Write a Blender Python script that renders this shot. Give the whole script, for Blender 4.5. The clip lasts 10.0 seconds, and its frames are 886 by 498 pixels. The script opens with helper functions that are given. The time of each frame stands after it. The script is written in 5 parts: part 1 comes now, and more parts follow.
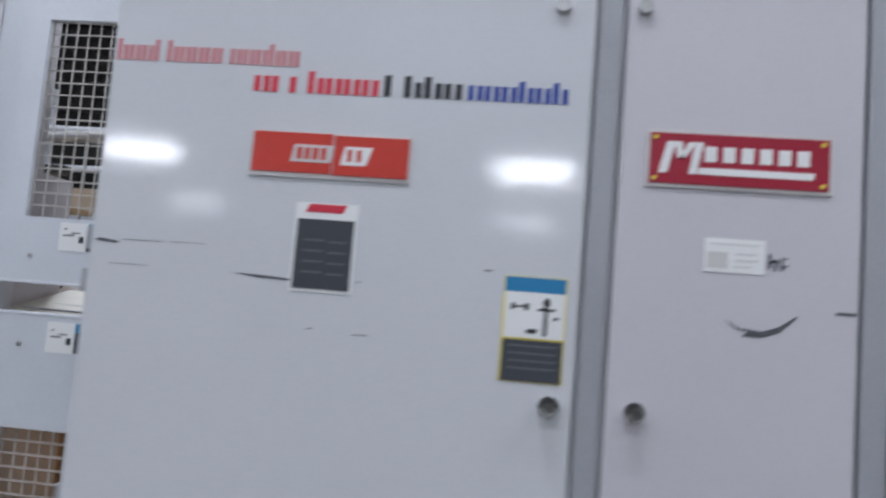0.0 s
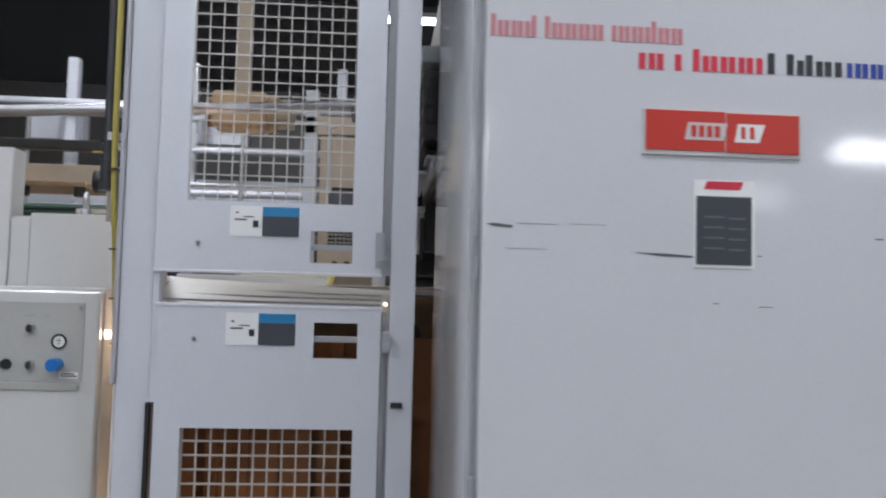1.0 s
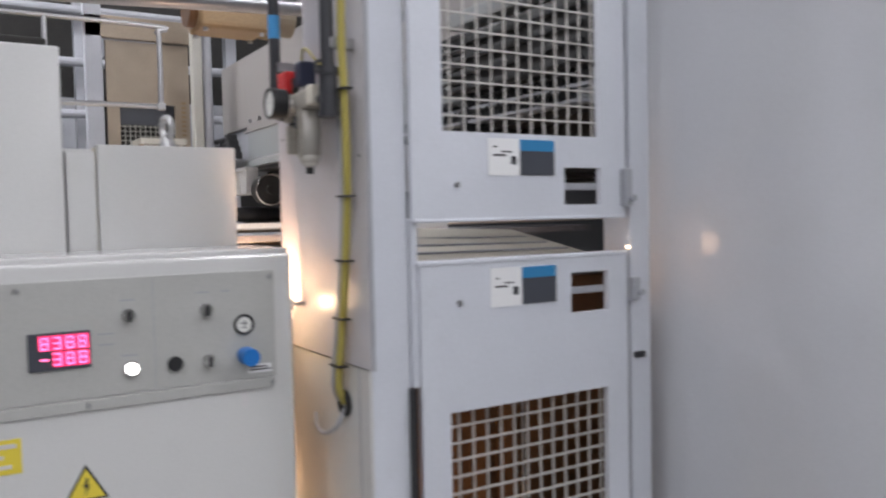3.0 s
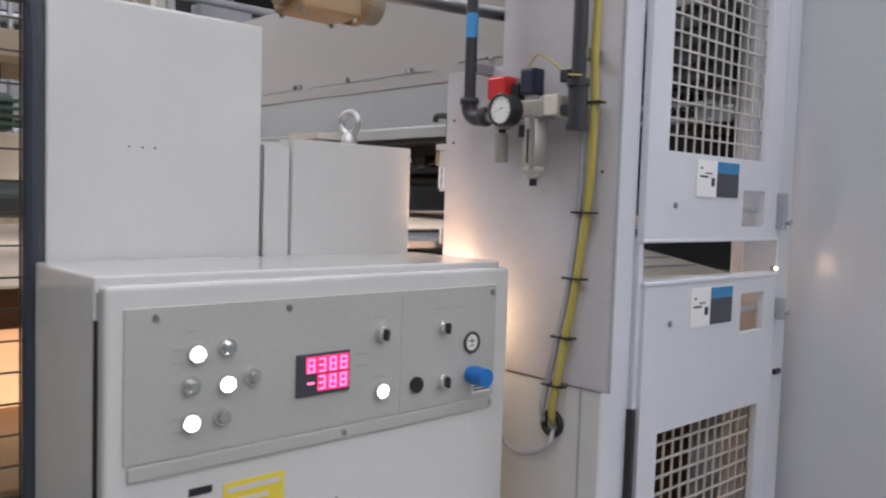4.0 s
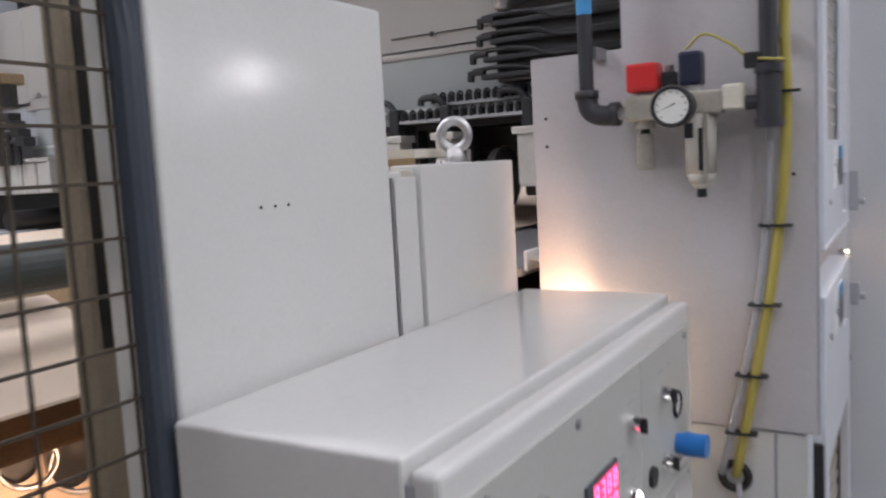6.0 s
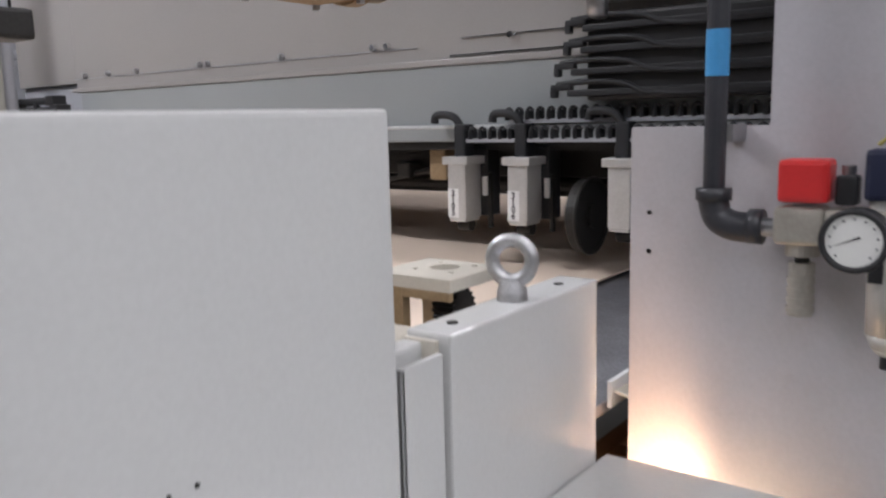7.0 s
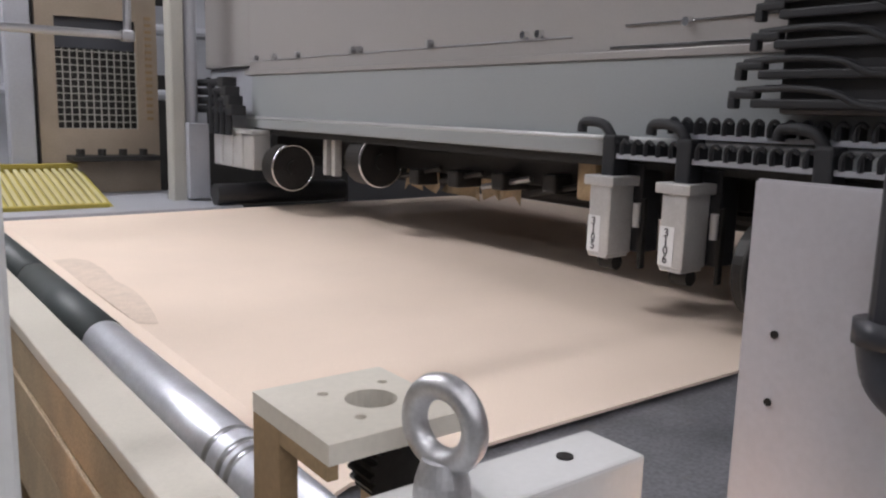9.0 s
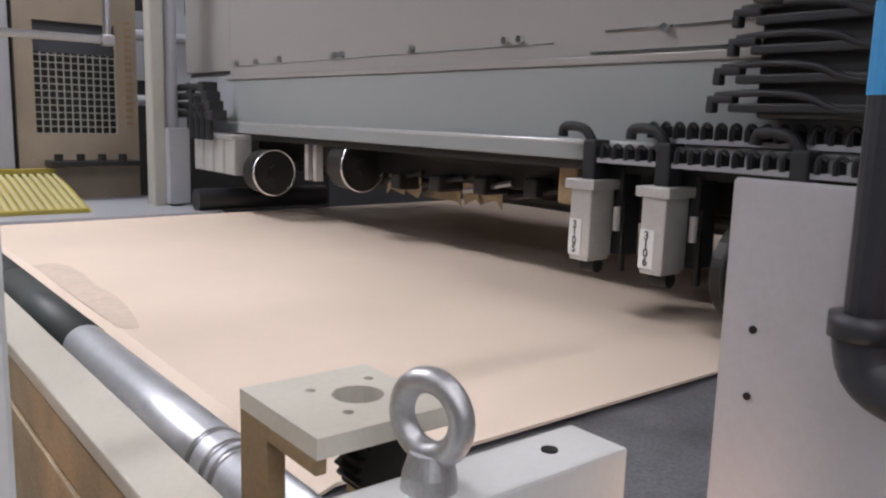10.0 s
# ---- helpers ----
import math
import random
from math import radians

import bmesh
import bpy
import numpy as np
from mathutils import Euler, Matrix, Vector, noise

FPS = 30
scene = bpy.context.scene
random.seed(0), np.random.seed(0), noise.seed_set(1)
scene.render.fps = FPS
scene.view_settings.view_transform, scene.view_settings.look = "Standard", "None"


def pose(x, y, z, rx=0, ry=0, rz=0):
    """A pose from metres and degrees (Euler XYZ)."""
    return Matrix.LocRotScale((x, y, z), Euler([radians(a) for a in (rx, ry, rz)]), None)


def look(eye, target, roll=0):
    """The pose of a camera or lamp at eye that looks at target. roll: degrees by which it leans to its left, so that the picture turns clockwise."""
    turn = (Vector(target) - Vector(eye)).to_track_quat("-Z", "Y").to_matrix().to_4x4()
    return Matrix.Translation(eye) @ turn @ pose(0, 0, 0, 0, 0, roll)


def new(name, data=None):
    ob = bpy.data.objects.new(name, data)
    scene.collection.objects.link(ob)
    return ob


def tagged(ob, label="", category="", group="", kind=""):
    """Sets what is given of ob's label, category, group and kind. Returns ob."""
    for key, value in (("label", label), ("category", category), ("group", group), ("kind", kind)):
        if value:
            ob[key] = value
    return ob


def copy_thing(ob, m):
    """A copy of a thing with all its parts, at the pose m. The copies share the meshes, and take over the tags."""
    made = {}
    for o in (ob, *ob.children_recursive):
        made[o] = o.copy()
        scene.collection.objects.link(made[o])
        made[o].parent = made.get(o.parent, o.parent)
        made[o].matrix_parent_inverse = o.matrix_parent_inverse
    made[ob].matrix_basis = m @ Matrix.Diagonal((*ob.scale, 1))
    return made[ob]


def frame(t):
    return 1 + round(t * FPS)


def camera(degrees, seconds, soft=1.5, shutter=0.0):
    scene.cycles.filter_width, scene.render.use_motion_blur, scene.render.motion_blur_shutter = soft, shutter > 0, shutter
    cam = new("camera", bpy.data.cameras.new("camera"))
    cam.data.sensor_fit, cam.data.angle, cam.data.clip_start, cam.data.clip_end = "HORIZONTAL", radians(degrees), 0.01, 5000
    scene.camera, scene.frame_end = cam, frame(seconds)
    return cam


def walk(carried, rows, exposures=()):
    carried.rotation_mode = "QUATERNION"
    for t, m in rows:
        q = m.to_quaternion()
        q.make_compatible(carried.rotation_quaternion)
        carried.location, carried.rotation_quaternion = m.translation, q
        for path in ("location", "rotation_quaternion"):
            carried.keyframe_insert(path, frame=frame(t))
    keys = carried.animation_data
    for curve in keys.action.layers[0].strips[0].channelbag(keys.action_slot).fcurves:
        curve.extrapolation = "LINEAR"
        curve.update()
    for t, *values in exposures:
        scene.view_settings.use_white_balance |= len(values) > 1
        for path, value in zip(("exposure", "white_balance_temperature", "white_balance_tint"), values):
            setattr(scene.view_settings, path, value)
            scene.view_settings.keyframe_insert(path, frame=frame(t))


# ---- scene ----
cam = camera(57.7, 10.0, 2.2, 0.4)
PATH = [
    (0, (1.627, -2.124, 1.266), (1.384, -0.148, 1.458), 4.7),
    (0.5, (1.167, -2.172, 1.241), (1.061, -0.178, 1.353), 1.2),
    (1, (0.682, -2.147, 1.245), (0.83, -0.157, 1.364), 1.4),
    (1.5, (0.276, -2.095, 1.255), (0.727, -0.147, 1.196), 0.3),
    (2, (-0.091, -1.882, 1.275), (0.554, 0.011, 1.261), -0.2),
    (2.5, (-0.458, -1.646, 1.278), (0.49, 0.113, 1.197), 0.0),
    (3, (-0.709, -1.428, 1.309), (0.339, 0.273, 1.224), -1.2),
    (3.2, (-0.845, -1.305, 1.288), (0.237, 0.377, 1.244), -0.8),
    (4.3, (-1.397, -0.775, 1.382), (0.052, 0.596, 1.25), 2.0),
    (4.5, (-1.456, -0.667, 1.379), (0.048, 0.65, 1.307), 1.1),
    (5, (-1.532, -0.419, 1.406), (0.118, 0.71, 1.343), 0.2),
    (5.5, (-1.55, -0.259, 1.441), (0.242, 0.617, 1.293), -1.1),
    (6, (-1.401, -0.151, 1.475), (0.309, 0.866, 1.268), -3.2),
    (6.2, (-1.275, -0.102, 1.488), (0.403, 0.973, 1.328), 0.3),
    (7.3, (-0.927, 0.07, 1.709), (0.629, 1.278, 1.362), -1.9),
    (7.5, (-0.86, 0.092, 1.698), (0.672, 1.337, 1.38), -0.6),
    (8, (-0.657, 0.107, 1.696), (0.713, 1.522, 1.351), 2.9),
    (8.5, (-0.544, 0.134, 1.7), (0.669, 1.694, 1.39), -0.1),
    (9, (-0.538, 0.139, 1.701), (0.652, 1.711, 1.362), 1.6),
    (9.5, (-0.546, 0.133, 1.701), (0.68, 1.685, 1.399), 1.9),
    (10, (-0.546, 0.134, 1.696), (0.683, 1.679, 1.374), 1.7),
]
EXPOSURES = [(0, 0.03, 6050, 12), (1, 0.12, 6250, 13), (1.5, 0.2, 6320, 14), (2.5, 0.24, 6420, 15), (4.5, 0.15, 6500, 16), (5.5, 0.15, 6480, 16), (6, 0.13, 6480, 16), (7.5, 0.0, 6450, 16), (8.5, -0.12, 6500, 17), (10, -0.12, 6520, 17)]
walk(cam, [(t, look(eye, target, roll)) for t, eye, target, roll in PATH], EXPOSURES)

# ---- world and large lights ----
world = bpy.data.worlds.new("hall_dim")
scene.world = world
world.use_nodes = True
world.node_tree.nodes["Background"].inputs[0].default_value = (0.6, 0.65, 0.75, 1)
world.node_tree.nodes["Background"].inputs[1].default_value = 0.05

# ceiling lamps: x, y, watts
LAMPS = [(lx, ly, w) for ly in (-4.6, -2.0, -0.4) for lx, w in ((-4.2, 30.0 if ly < -1 else 12.0), (-1.4, 44.0 if ly < -4 else 22.0 if ly < -1 else 15.0), (1.4, 38.0), (4.2, 34.0))]
LAMPS += [(lx, 2.2, w) for lx, w in ((-4.2, 12.0), (-1.4, 14.0), (1.4, 4.0), (4.2, 10.0))]
LAMPS += [(lx, ly, 14.0 if lx < 0 else 7.0) for ly in (4.4, 6.6) for lx in (-4.2, -1.4, 1.4, 4.2) if ly < 5 or lx > 0]
CROSS_LAMPS = [(-1.4, 3.7, 115.0)]
FAR_LAMPS = [(lx, -10.3) for lx in (-9.8, -4.19, 1.46, 7.6, 10.6, 13.4)] + [(lx, -15.5) for lx in (-11.0, -5.6, 1.3, 8.4, 14.2)]
FAR_Z = 3.4
LAMP_Z = 4.3


def area_lamp(place, sx, sy, watts, colour):
    data = bpy.data.lights.new("lamp_light", "AREA")
    data.shape, data.size, data.size_y, data.energy, data.color = "RECTANGLE", sx, sy, watts, colour
    ob = new("lamp_light", data)
    ob.matrix_world = Matrix.Translation(place)
    return ob


for lx, ly, w in LAMPS:
    area_lamp((lx, ly, LAMP_Z - 0.07), 1.5, 0.16, w, (0.95, 0.975, 1.0))
for lx, ly, w in CROSS_LAMPS:
    area_lamp((lx, ly, LAMP_Z - 0.07), 0.16, 1.5, w, (0.95, 0.975, 1.0))


def warm_lamp(place, target, watts):
    data = bpy.data.lights.new("warm_light", "SPOT")
    data.energy, data.color, data.spot_size, data.spot_blend, data.shadow_soft_size = watts, (1.0, 0.62, 0.37), radians(130), 0.6, 0.03
    ob = new("warm_light", data)
    ob.matrix_world = look(place, target)
    return ob


# ---- materials ----
def mat(name, colour, rough=0.5, metal=0.0, vary=0.08, scale=6.0, bump=0.05, fine=180.0, spots=0.0, coat=0.0, emit=0.0, island=False):
    m = bpy.data.materials.new(name)
    m.use_nodes = True
    nt = m.node_tree
    bs = nt.nodes["Principled BSDF"]
    bs.inputs["Metallic"].default_value = metal
    bs.inputs["Coat Weight"].default_value = coat
    bs.inputs["Coat Roughness"].default_value = 0.12
    geo = nt.nodes.new("ShaderNodeNewGeometry")
    big = nt.nodes.new("ShaderNodeTexNoise")
    big.inputs["Scale"].default_value, big.inputs["Detail"].default_value = scale, 5
    nt.links.new(geo.outputs["Position"], big.inputs["Vector"])
    small = nt.nodes.new("ShaderNodeTexNoise")
    small.inputs["Scale"].default_value, small.inputs["Detail"].default_value = fine, 3
    nt.links.new(geo.outputs["Position"], small.inputs["Vector"])
    ramp = nt.nodes.new("ShaderNodeMapRange")
    ramp.inputs["From Min"].default_value, ramp.inputs["From Max"].default_value = 0.15, 0.85
    ramp.inputs["To Min"].default_value, ramp.inputs["To Max"].default_value = 1 - vary, 1 + vary * 0.5
    nt.links.new(big.outputs["Fac"], ramp.inputs["Value"])
    ramp2 = nt.nodes.new("ShaderNodeMapRange")
    ramp2.inputs["From Min"].default_value, ramp2.inputs["From Max"].default_value = 0.3, 0.7
    ramp2.inputs["To Min"].default_value, ramp2.inputs["To Max"].default_value = 1 - vary * 0.5, 1 + vary * 0.3
    nt.links.new(small.outputs["Fac"], ramp2.inputs["Value"])
    mul = nt.nodes.new("ShaderNodeMath")
    mul.operation = "MULTIPLY"
    nt.links.new(ramp.outputs[0], mul.inputs[0])
    nt.links.new(ramp2.outputs[0], mul.inputs[1])
    last = mul
    if island:
        info = nt.nodes.new("ShaderNodeObjectInfo")
        r3 = nt.nodes.new("ShaderNodeMapRange")
        r3.inputs["To Min"].default_value, r3.inputs["To Max"].default_value = 0.8, 1.12
        nt.links.new(info.outputs["Random"], r3.inputs["Value"])
        m3 = nt.nodes.new("ShaderNodeMath")
        m3.operation = "MULTIPLY"
        nt.links.new(last.outputs[0], m3.inputs[0])
        nt.links.new(r3.outputs[0], m3.inputs[1])
        last = m3
    mix = nt.nodes.new("ShaderNodeVectorMath")
    mix.operation = "SCALE"
    mix.inputs[0].default_value = colour
    nt.links.new(last.outputs[0], mix.inputs["Scale"])
    colour_out = mix.outputs[0]
    if spots:
        # grime: soft dirty patches
        gr = nt.nodes.new("ShaderNodeTexNoise")
        gr.inputs["Scale"].default_value, gr.inputs["Detail"].default_value, gr.inputs["Roughness"].default_value = 11, 8, 0.7
        nt.links.new(geo.outputs["Position"], gr.inputs["Vector"])
        gm = nt.nodes.new("ShaderNodeMapRange")
        gm.inputs["From Min"].default_value, gm.inputs["From Max"].default_value = 0.58, 0.8
        gm.inputs["To Max"].default_value = spots
        nt.links.new(gr.outputs["Fac"], gm.inputs["Value"])
        mm = nt.nodes.new("ShaderNodeMix")
        mm.data_type = "RGBA"
        mm.inputs["B"].default_value = (0.16, 0.12, 0.08, 1)
        nt.links.new(gm.outputs[0], mm.inputs["Factor"])
        nt.links.new(colour_out, mm.inputs["A"])
        colour_out = mm.outputs["Result"]
    nt.links.new(colour_out, bs.inputs["Base Color"])
    rr = nt.nodes.new("ShaderNodeMapRange")
    rr.inputs["From Min"].default_value, rr.inputs["From Max"].default_value = 0.1, 0.9
    rr.inputs["To Min"].default_value, rr.inputs["To Max"].default_value = max(0.02, rough * 0.9), min(1, rough * 1.12)
    nt.links.new(big.outputs["Fac"], rr.inputs["Value"])
    nt.links.new(rr.outputs[0], bs.inputs["Roughness"])
    if bump:
        bp = nt.nodes.new("ShaderNodeBump")
        bp.inputs["Strength"].default_value, bp.inputs["Distance"].default_value = bump, 0.002
        nt.links.new(small.outputs["Fac"], bp.inputs["Height"])
        nt.links.new(bp.outputs[0], bs.inputs["Normal"])
    if emit:
        bs.inputs["Emission Color"].default_value = (*colour, 1)
        bs.inputs["Emission Strength"].default_value = emit
    return m


PAINT = mat("white_cabinet_paint", (0.62, 0.63, 0.66), 0.07, vary=0.05, scale=2.5, bump=0.03, spots=0.05)
PAINT_PINK = mat("aged_cabinet_paint", (0.6, 0.58, 0.62), 0.13, vary=0.05, scale=2.5, bump=0.03, spots=0.06)
PAINT_WARM = mat("cream_machine_paint", (0.62, 0.62, 0.61), 0.12, vary=0.05, scale=3, bump=0.03, spots=0.07)
GUARD = mat("grey_white_guard_paint", (0.6, 0.62, 0.67), 0.38, vary=0.06, scale=4, bump=0.04, spots=0.1)
GREYPOST = mat("grey_post_paint", (0.36, 0.37, 0.4), 0.4, vary=0.1, spots=0.15)
PANELGREY = mat("grey_fascia", (0.44, 0.44, 0.42), 0.33, metal=0.0, vary=0.08, scale=3)
DARKFRAME = mat("dark_blue_grey_paint", (0.045, 0.055, 0.075), 0.4, vary=0.15, spots=0.1)
STEEL = mat("galvanised_steel", (0.42, 0.42, 0.43), 0.35, metal=1.0, vary=0.15, scale=20, bump=0.08)
ZINC = mat("zinc_plated_steel", (0.6, 0.6, 0.61), 0.42, metal=1.0, vary=0.2, scale=60, bump=0.15, fine=300)
CHROME = mat("chrome", (0.8, 0.8, 0.8), 0.12, metal=1.0, vary=0.05, bump=0)
ROLLER = mat("ground_roller_steel", (0.8, 0.82, 0.87), 0.42, metal=1.0, vary=0.12, scale=25, bump=0.05)
RUBBER = mat("grey_green_rubber", (0.05, 0.06, 0.06), 0.5, vary=0.2, scale=15)
BLACK = mat("black_plastic", (0.018, 0.018, 0.02), 0.45, vary=0.2, bump=0.05)
CHAINB = mat("black_chain_plastic", (0.011, 0.012, 0.015), 0.6, vary=0.25)
DARKM = mat("dark_oily_metal", (0.03, 0.028, 0.026), 0.5, metal=0.4, vary=0.4, scale=9)
PIPE = mat("black_iron_pipe", (0.035, 0.036, 0.043), 0.42, vary=0.2, scale=14, bump=0.1)
YELLOW = mat("yellow_hose", (0.44, 0.37, 0.09), 0.45, vary=0.12, scale=20, spots=0.25)
YELLOWS = mat("yellow_sticker", (0.75, 0.6, 0.06), 0.45, vary=0.05)
BOARD = mat("kraft_board", (0.77, 0.63, 0.515), 0.75, vary=0.07, scale=3.5, bump=0.12, fine=350)
BEAM = mat("grey_beam_paint", (0.29, 0.307, 0.31), 0.34, vary=0.05, scale=3, spots=0.05)
BEAMTOP = mat("cream_beam_paint", (0.3, 0.285, 0.275), 0.34, vary=0.05, scale=3, spots=0.05)
ALU = mat("cast_aluminium", (0.6, 0.59, 0.575), 0.38, metal=0.45, vary=0.12, scale=22, bump=0.06, spots=0.12)
DECK = mat("worn_steel_deck", (0.23, 0.23, 0.25), 0.42, metal=0.3, vary=0.55, scale=9, bump=0.12, spots=0.5)
TAN = mat("tan_stained_panel", (0.32, 0.22, 0.12), 0.6, vary=0.25, scale=6, spots=0.25)
CREAM = mat("cream_painted_steel", (0.62, 0.58, 0.5), 0.42, vary=0.08, scale=8, spots=0.2)
BROWN = mat("brown_oiled_machine", (0.16, 0.075, 0.03), 0.6, vary=0.35, scale=8)
RED = mat("red_sign", (0.55, 0.045, 0.03), 0.35, vary=0.06)
DARKRED = mat("dark_red_sign", (0.34, 0.012, 0.035), 0.35, vary=0.08)
REDTEXT = mat("red_lettering", (0.6, 0.03, 0.06), 0.4, vary=0.06)
FADEDRED = mat("faded_red_lettering", (0.55, 0.2, 0.22), 0.45, vary=0.15, scale=60)
BLUETEXT = mat("blue_lettering", (0.02, 0.05, 0.3), 0.4, vary=0.06)
BLACKTEXT = mat("black_lettering", (0.025, 0.025, 0.03), 0.4, vary=0.1)
WHITE = mat("white_label", (0.8, 0.8, 0.8), 0.4, vary=0.04)
FAINT = mat("faint_grey_print", (0.13, 0.14, 0.16), 0.45, vary=0.1)
SILVER = mat("silver_border", (0.6, 0.58, 0.58), 0.4, vary=0.08)
LABELGREY = mat("dark_grey_label", (0.055, 0.06, 0.075), 0.4, vary=0.1)
NAVY = mat("dark_navy_plastic", (0.018, 0.022, 0.05), 0.4, vary=0.1)
LABELBLUE = mat("blue_label_header", (0.02, 0.2, 0.42), 0.4, vary=0.06)
BLUEKNOB = mat("blue_knob_plastic", (0.01, 0.16, 0.5), 0.35, vary=0.06)
BLUETAPE = mat("blue_tape", (0.05, 0.3, 0.62), 0.5, vary=0.08)
REDPLASTIC = mat("red_valve_plastic", (0.6, 0.03, 0.03), 0.35, vary=0.08)
ESTOP = mat("red_mushroom_plastic", (0.28, 0.02, 0.015), 0.3, vary=0.08)
BEIGE = mat("dusty_beige_casting", (0.42, 0.39, 0.34), 0.4, metal=0.25, vary=0.18, scale=30, spots=0.3)
GLASSY = mat("clear_polycarbonate", (0.5, 0.48, 0.44), 0.25, vary=0.05)
DIALW = mat("dial_white", (0.75, 0.75, 0.72), 0.3, vary=0.03)
LITLAMP = mat("lit_white_lens", (1.0, 0.98, 0.95), 0.3, emit=6.0, bump=0)
DIMLENS = mat("unlit_lens", (0.42, 0.46, 0.46), 0.12, metal=0.6, vary=0.05, bump=0)
PINKLED = mat("pink_led", (1.0, 0.12, 0.3), 0.4, emit=3.0, bump=0)
PINKDIM = mat("pink_led_glow", (0.9, 0.05, 0.2), 0.4, emit=0.32, bump=0)
DIFFUSER = mat("lit_diffuser", (0.95, 0.98, 1.0), 0.4, emit=38.0, bump=0)
DIFFUSER_DIM = mat("dimmer_lit_diffuser", (0.95, 0.98, 1.0), 0.4, emit=11.0, bump=0)
TUBE = mat("lamp_tube", (0.95, 0.98, 1.0), 0.4, emit=9.0, bump=0)
WARMBULB = mat("warm_bulb", (1.0, 0.72, 0.4), 0.4, emit=70.0, bump=0)
CONCRETE = mat("grey_concrete_floor", (0.22, 0.22, 0.21), 0.5, vary=0.2, scale=2, spots=0.2)
WALLM = mat("grey_hall_wall", (0.14, 0.14, 0.145), 0.7, vary=0.12, scale=1)
CEILM = mat("dark_hall_ceiling", (0.11, 0.11, 0.12), 0.7, vary=0.2, scale=1)
CAGEM = mat("brown_stained_cream_paint", (0.34, 0.275, 0.21), 0.5, vary=0.25, scale=5, spots=0.3)
POSTTAN = mat("dusty_tan_post_paint", (0.27, 0.225, 0.165), 0.5, vary=0.2, scale=7, spots=0.25)
SIDEPAINT = mat("violet_white_plate_paint", (0.53, 0.515, 0.54), 0.3, vary=0.08, scale=4, bump=0.03, spots=0.2)
COLUMNM = mat("grey_green_column_paint", (0.4, 0.39, 0.35), 0.35, vary=0.12, scale=6, spots=0.15)
YELPALE = mat("worn_yellow_stud", (0.5, 0.45, 0.24), 0.5, vary=0.15)
BOARDTAN = mat("tan_stained_board", (0.46, 0.35, 0.22), 0.6, vary=0.4, scale=9, spots=0.25)
GREENM = mat("dark_green_machine_paint", (0.03, 0.07, 0.05), 0.45, vary=0.2)
YELGRATE = mat("yellow_painted_step", (0.38, 0.31, 0.06), 0.5, vary=0.15, spots=0.2)
SCUFF = mat("black_scuff", (0.1, 0.1, 0.115), 0.6, vary=0.5, scale=80)
WIRE = mat("pale_grille_wire", (0.5, 0.48, 0.45), 0.45, vary=0.2, scale=40)
WIREDARK = mat("rusty_dark_wire", (0.07, 0.055, 0.04), 0.5, metal=0.4, vary=0.3, scale=40)


# ---- building helpers ----
def thing(name, label, category, group="", kind="", at=(0, 0, 0)):
    ob = new(name)
    ob.matrix_world = Matrix.Translation(at)
    ob.empty_display_size = 0.05
    return tagged(ob, label, category, group, kind)


def part(name, bm, material, parent=None, label="", smooth=False):
    me = bpy.data.meshes.new(name)
    bm.to_mesh(me)
    bm.free()
    me.materials.append(material)
    if smooth:
        for p in me.polygons:
            p.use_smooth = True
    ob = new(name, me)
    if parent is not None:
        ob.parent = parent
        root = parent
        shift = Vector((0, 0, 0))
        while root is not None:
            shift += root.location
            root = root.parent
        me.transform(Matrix.Translation(-shift))
    if label:
        ob["label"] = label
    return ob


def solid(name, bm, material, label, category, group="", kind="", smooth=False):
    return tagged(part(name, bm, material, None, "", smooth), label, category, group, kind)


def boxm(x0, x1, y0, y1, z0, z1, bevel=0.0, seg=2, bm=None):
    b = bmesh.new()
    bmesh.ops.create_cube(b, size=1)
    for v in b.verts:
        v.co = Vector((x0 + (v.co.x + 0.5) * (x1 - x0), y0 + (v.co.y + 0.5) * (y1 - y0), z0 + (v.co.z + 0.5) * (z1 - z0)))
    if bevel:
        bmesh.ops.bevel(b, geom=b.edges[:], offset=bevel, segments=seg, affect="EDGES", profile=0.6)
    if bm is None:
        return b
    me = bpy.data.meshes.new("tmp")
    b.to_mesh(me)
    b.free()
    bm.from_mesh(me)
    bpy.data.meshes.remove(me)
    return bm


def cyl(p0, p1, r, seg=20, r2=None, bm=None, caps=True):
    b = bm or bmesh.new()
    p0, p1 = Vector(p0), Vector(p1)
    d = p1 - p0
    q = Vector((0, 0, 1)).rotation_difference(d.normalized()).to_matrix().to_4x4()
    bmesh.ops.create_cone(b, cap_ends=caps, segments=seg, radius1=r, radius2=r if r2 is None else r2, depth=d.length,
                          matrix=Matrix.Translation((p0 + p1) / 2) @ q)
    return b


def sweep(points, r, seg=10, bm=None):
    b = bm or bmesh.new()
    pts = [Vector(p) for p in points]
    rings = []
    for i, p in enumerate(pts):
        t = (pts[min(i + 1, len(pts) - 1)] - pts[max(i - 1, 0)]).normalized()
        side = t.cross(Vector((0.13, 0.31, 0.94)))
        if side.length < 0.05:
            side = t.cross(Vector((1, 0, 0)))
        side.normalize()
        up = side.cross(t)
        rings.append([b.verts.new(p + (side * math.cos(a) + up * math.sin(a)) * r) for a in [2 * math.pi * k / seg for k in range(seg)]])
    for a, c in zip(rings, rings[1:]):
        for k in range(seg):
            b.faces.new((a[k], a[(k + 1) % seg], c[(k + 1) % seg], c[k]))
    b.faces.new(rings[0][::-1])
    b.faces.new(rings[-1])
    bmesh.ops.recalc_face_normals(b, faces=b.faces[:])
    return b


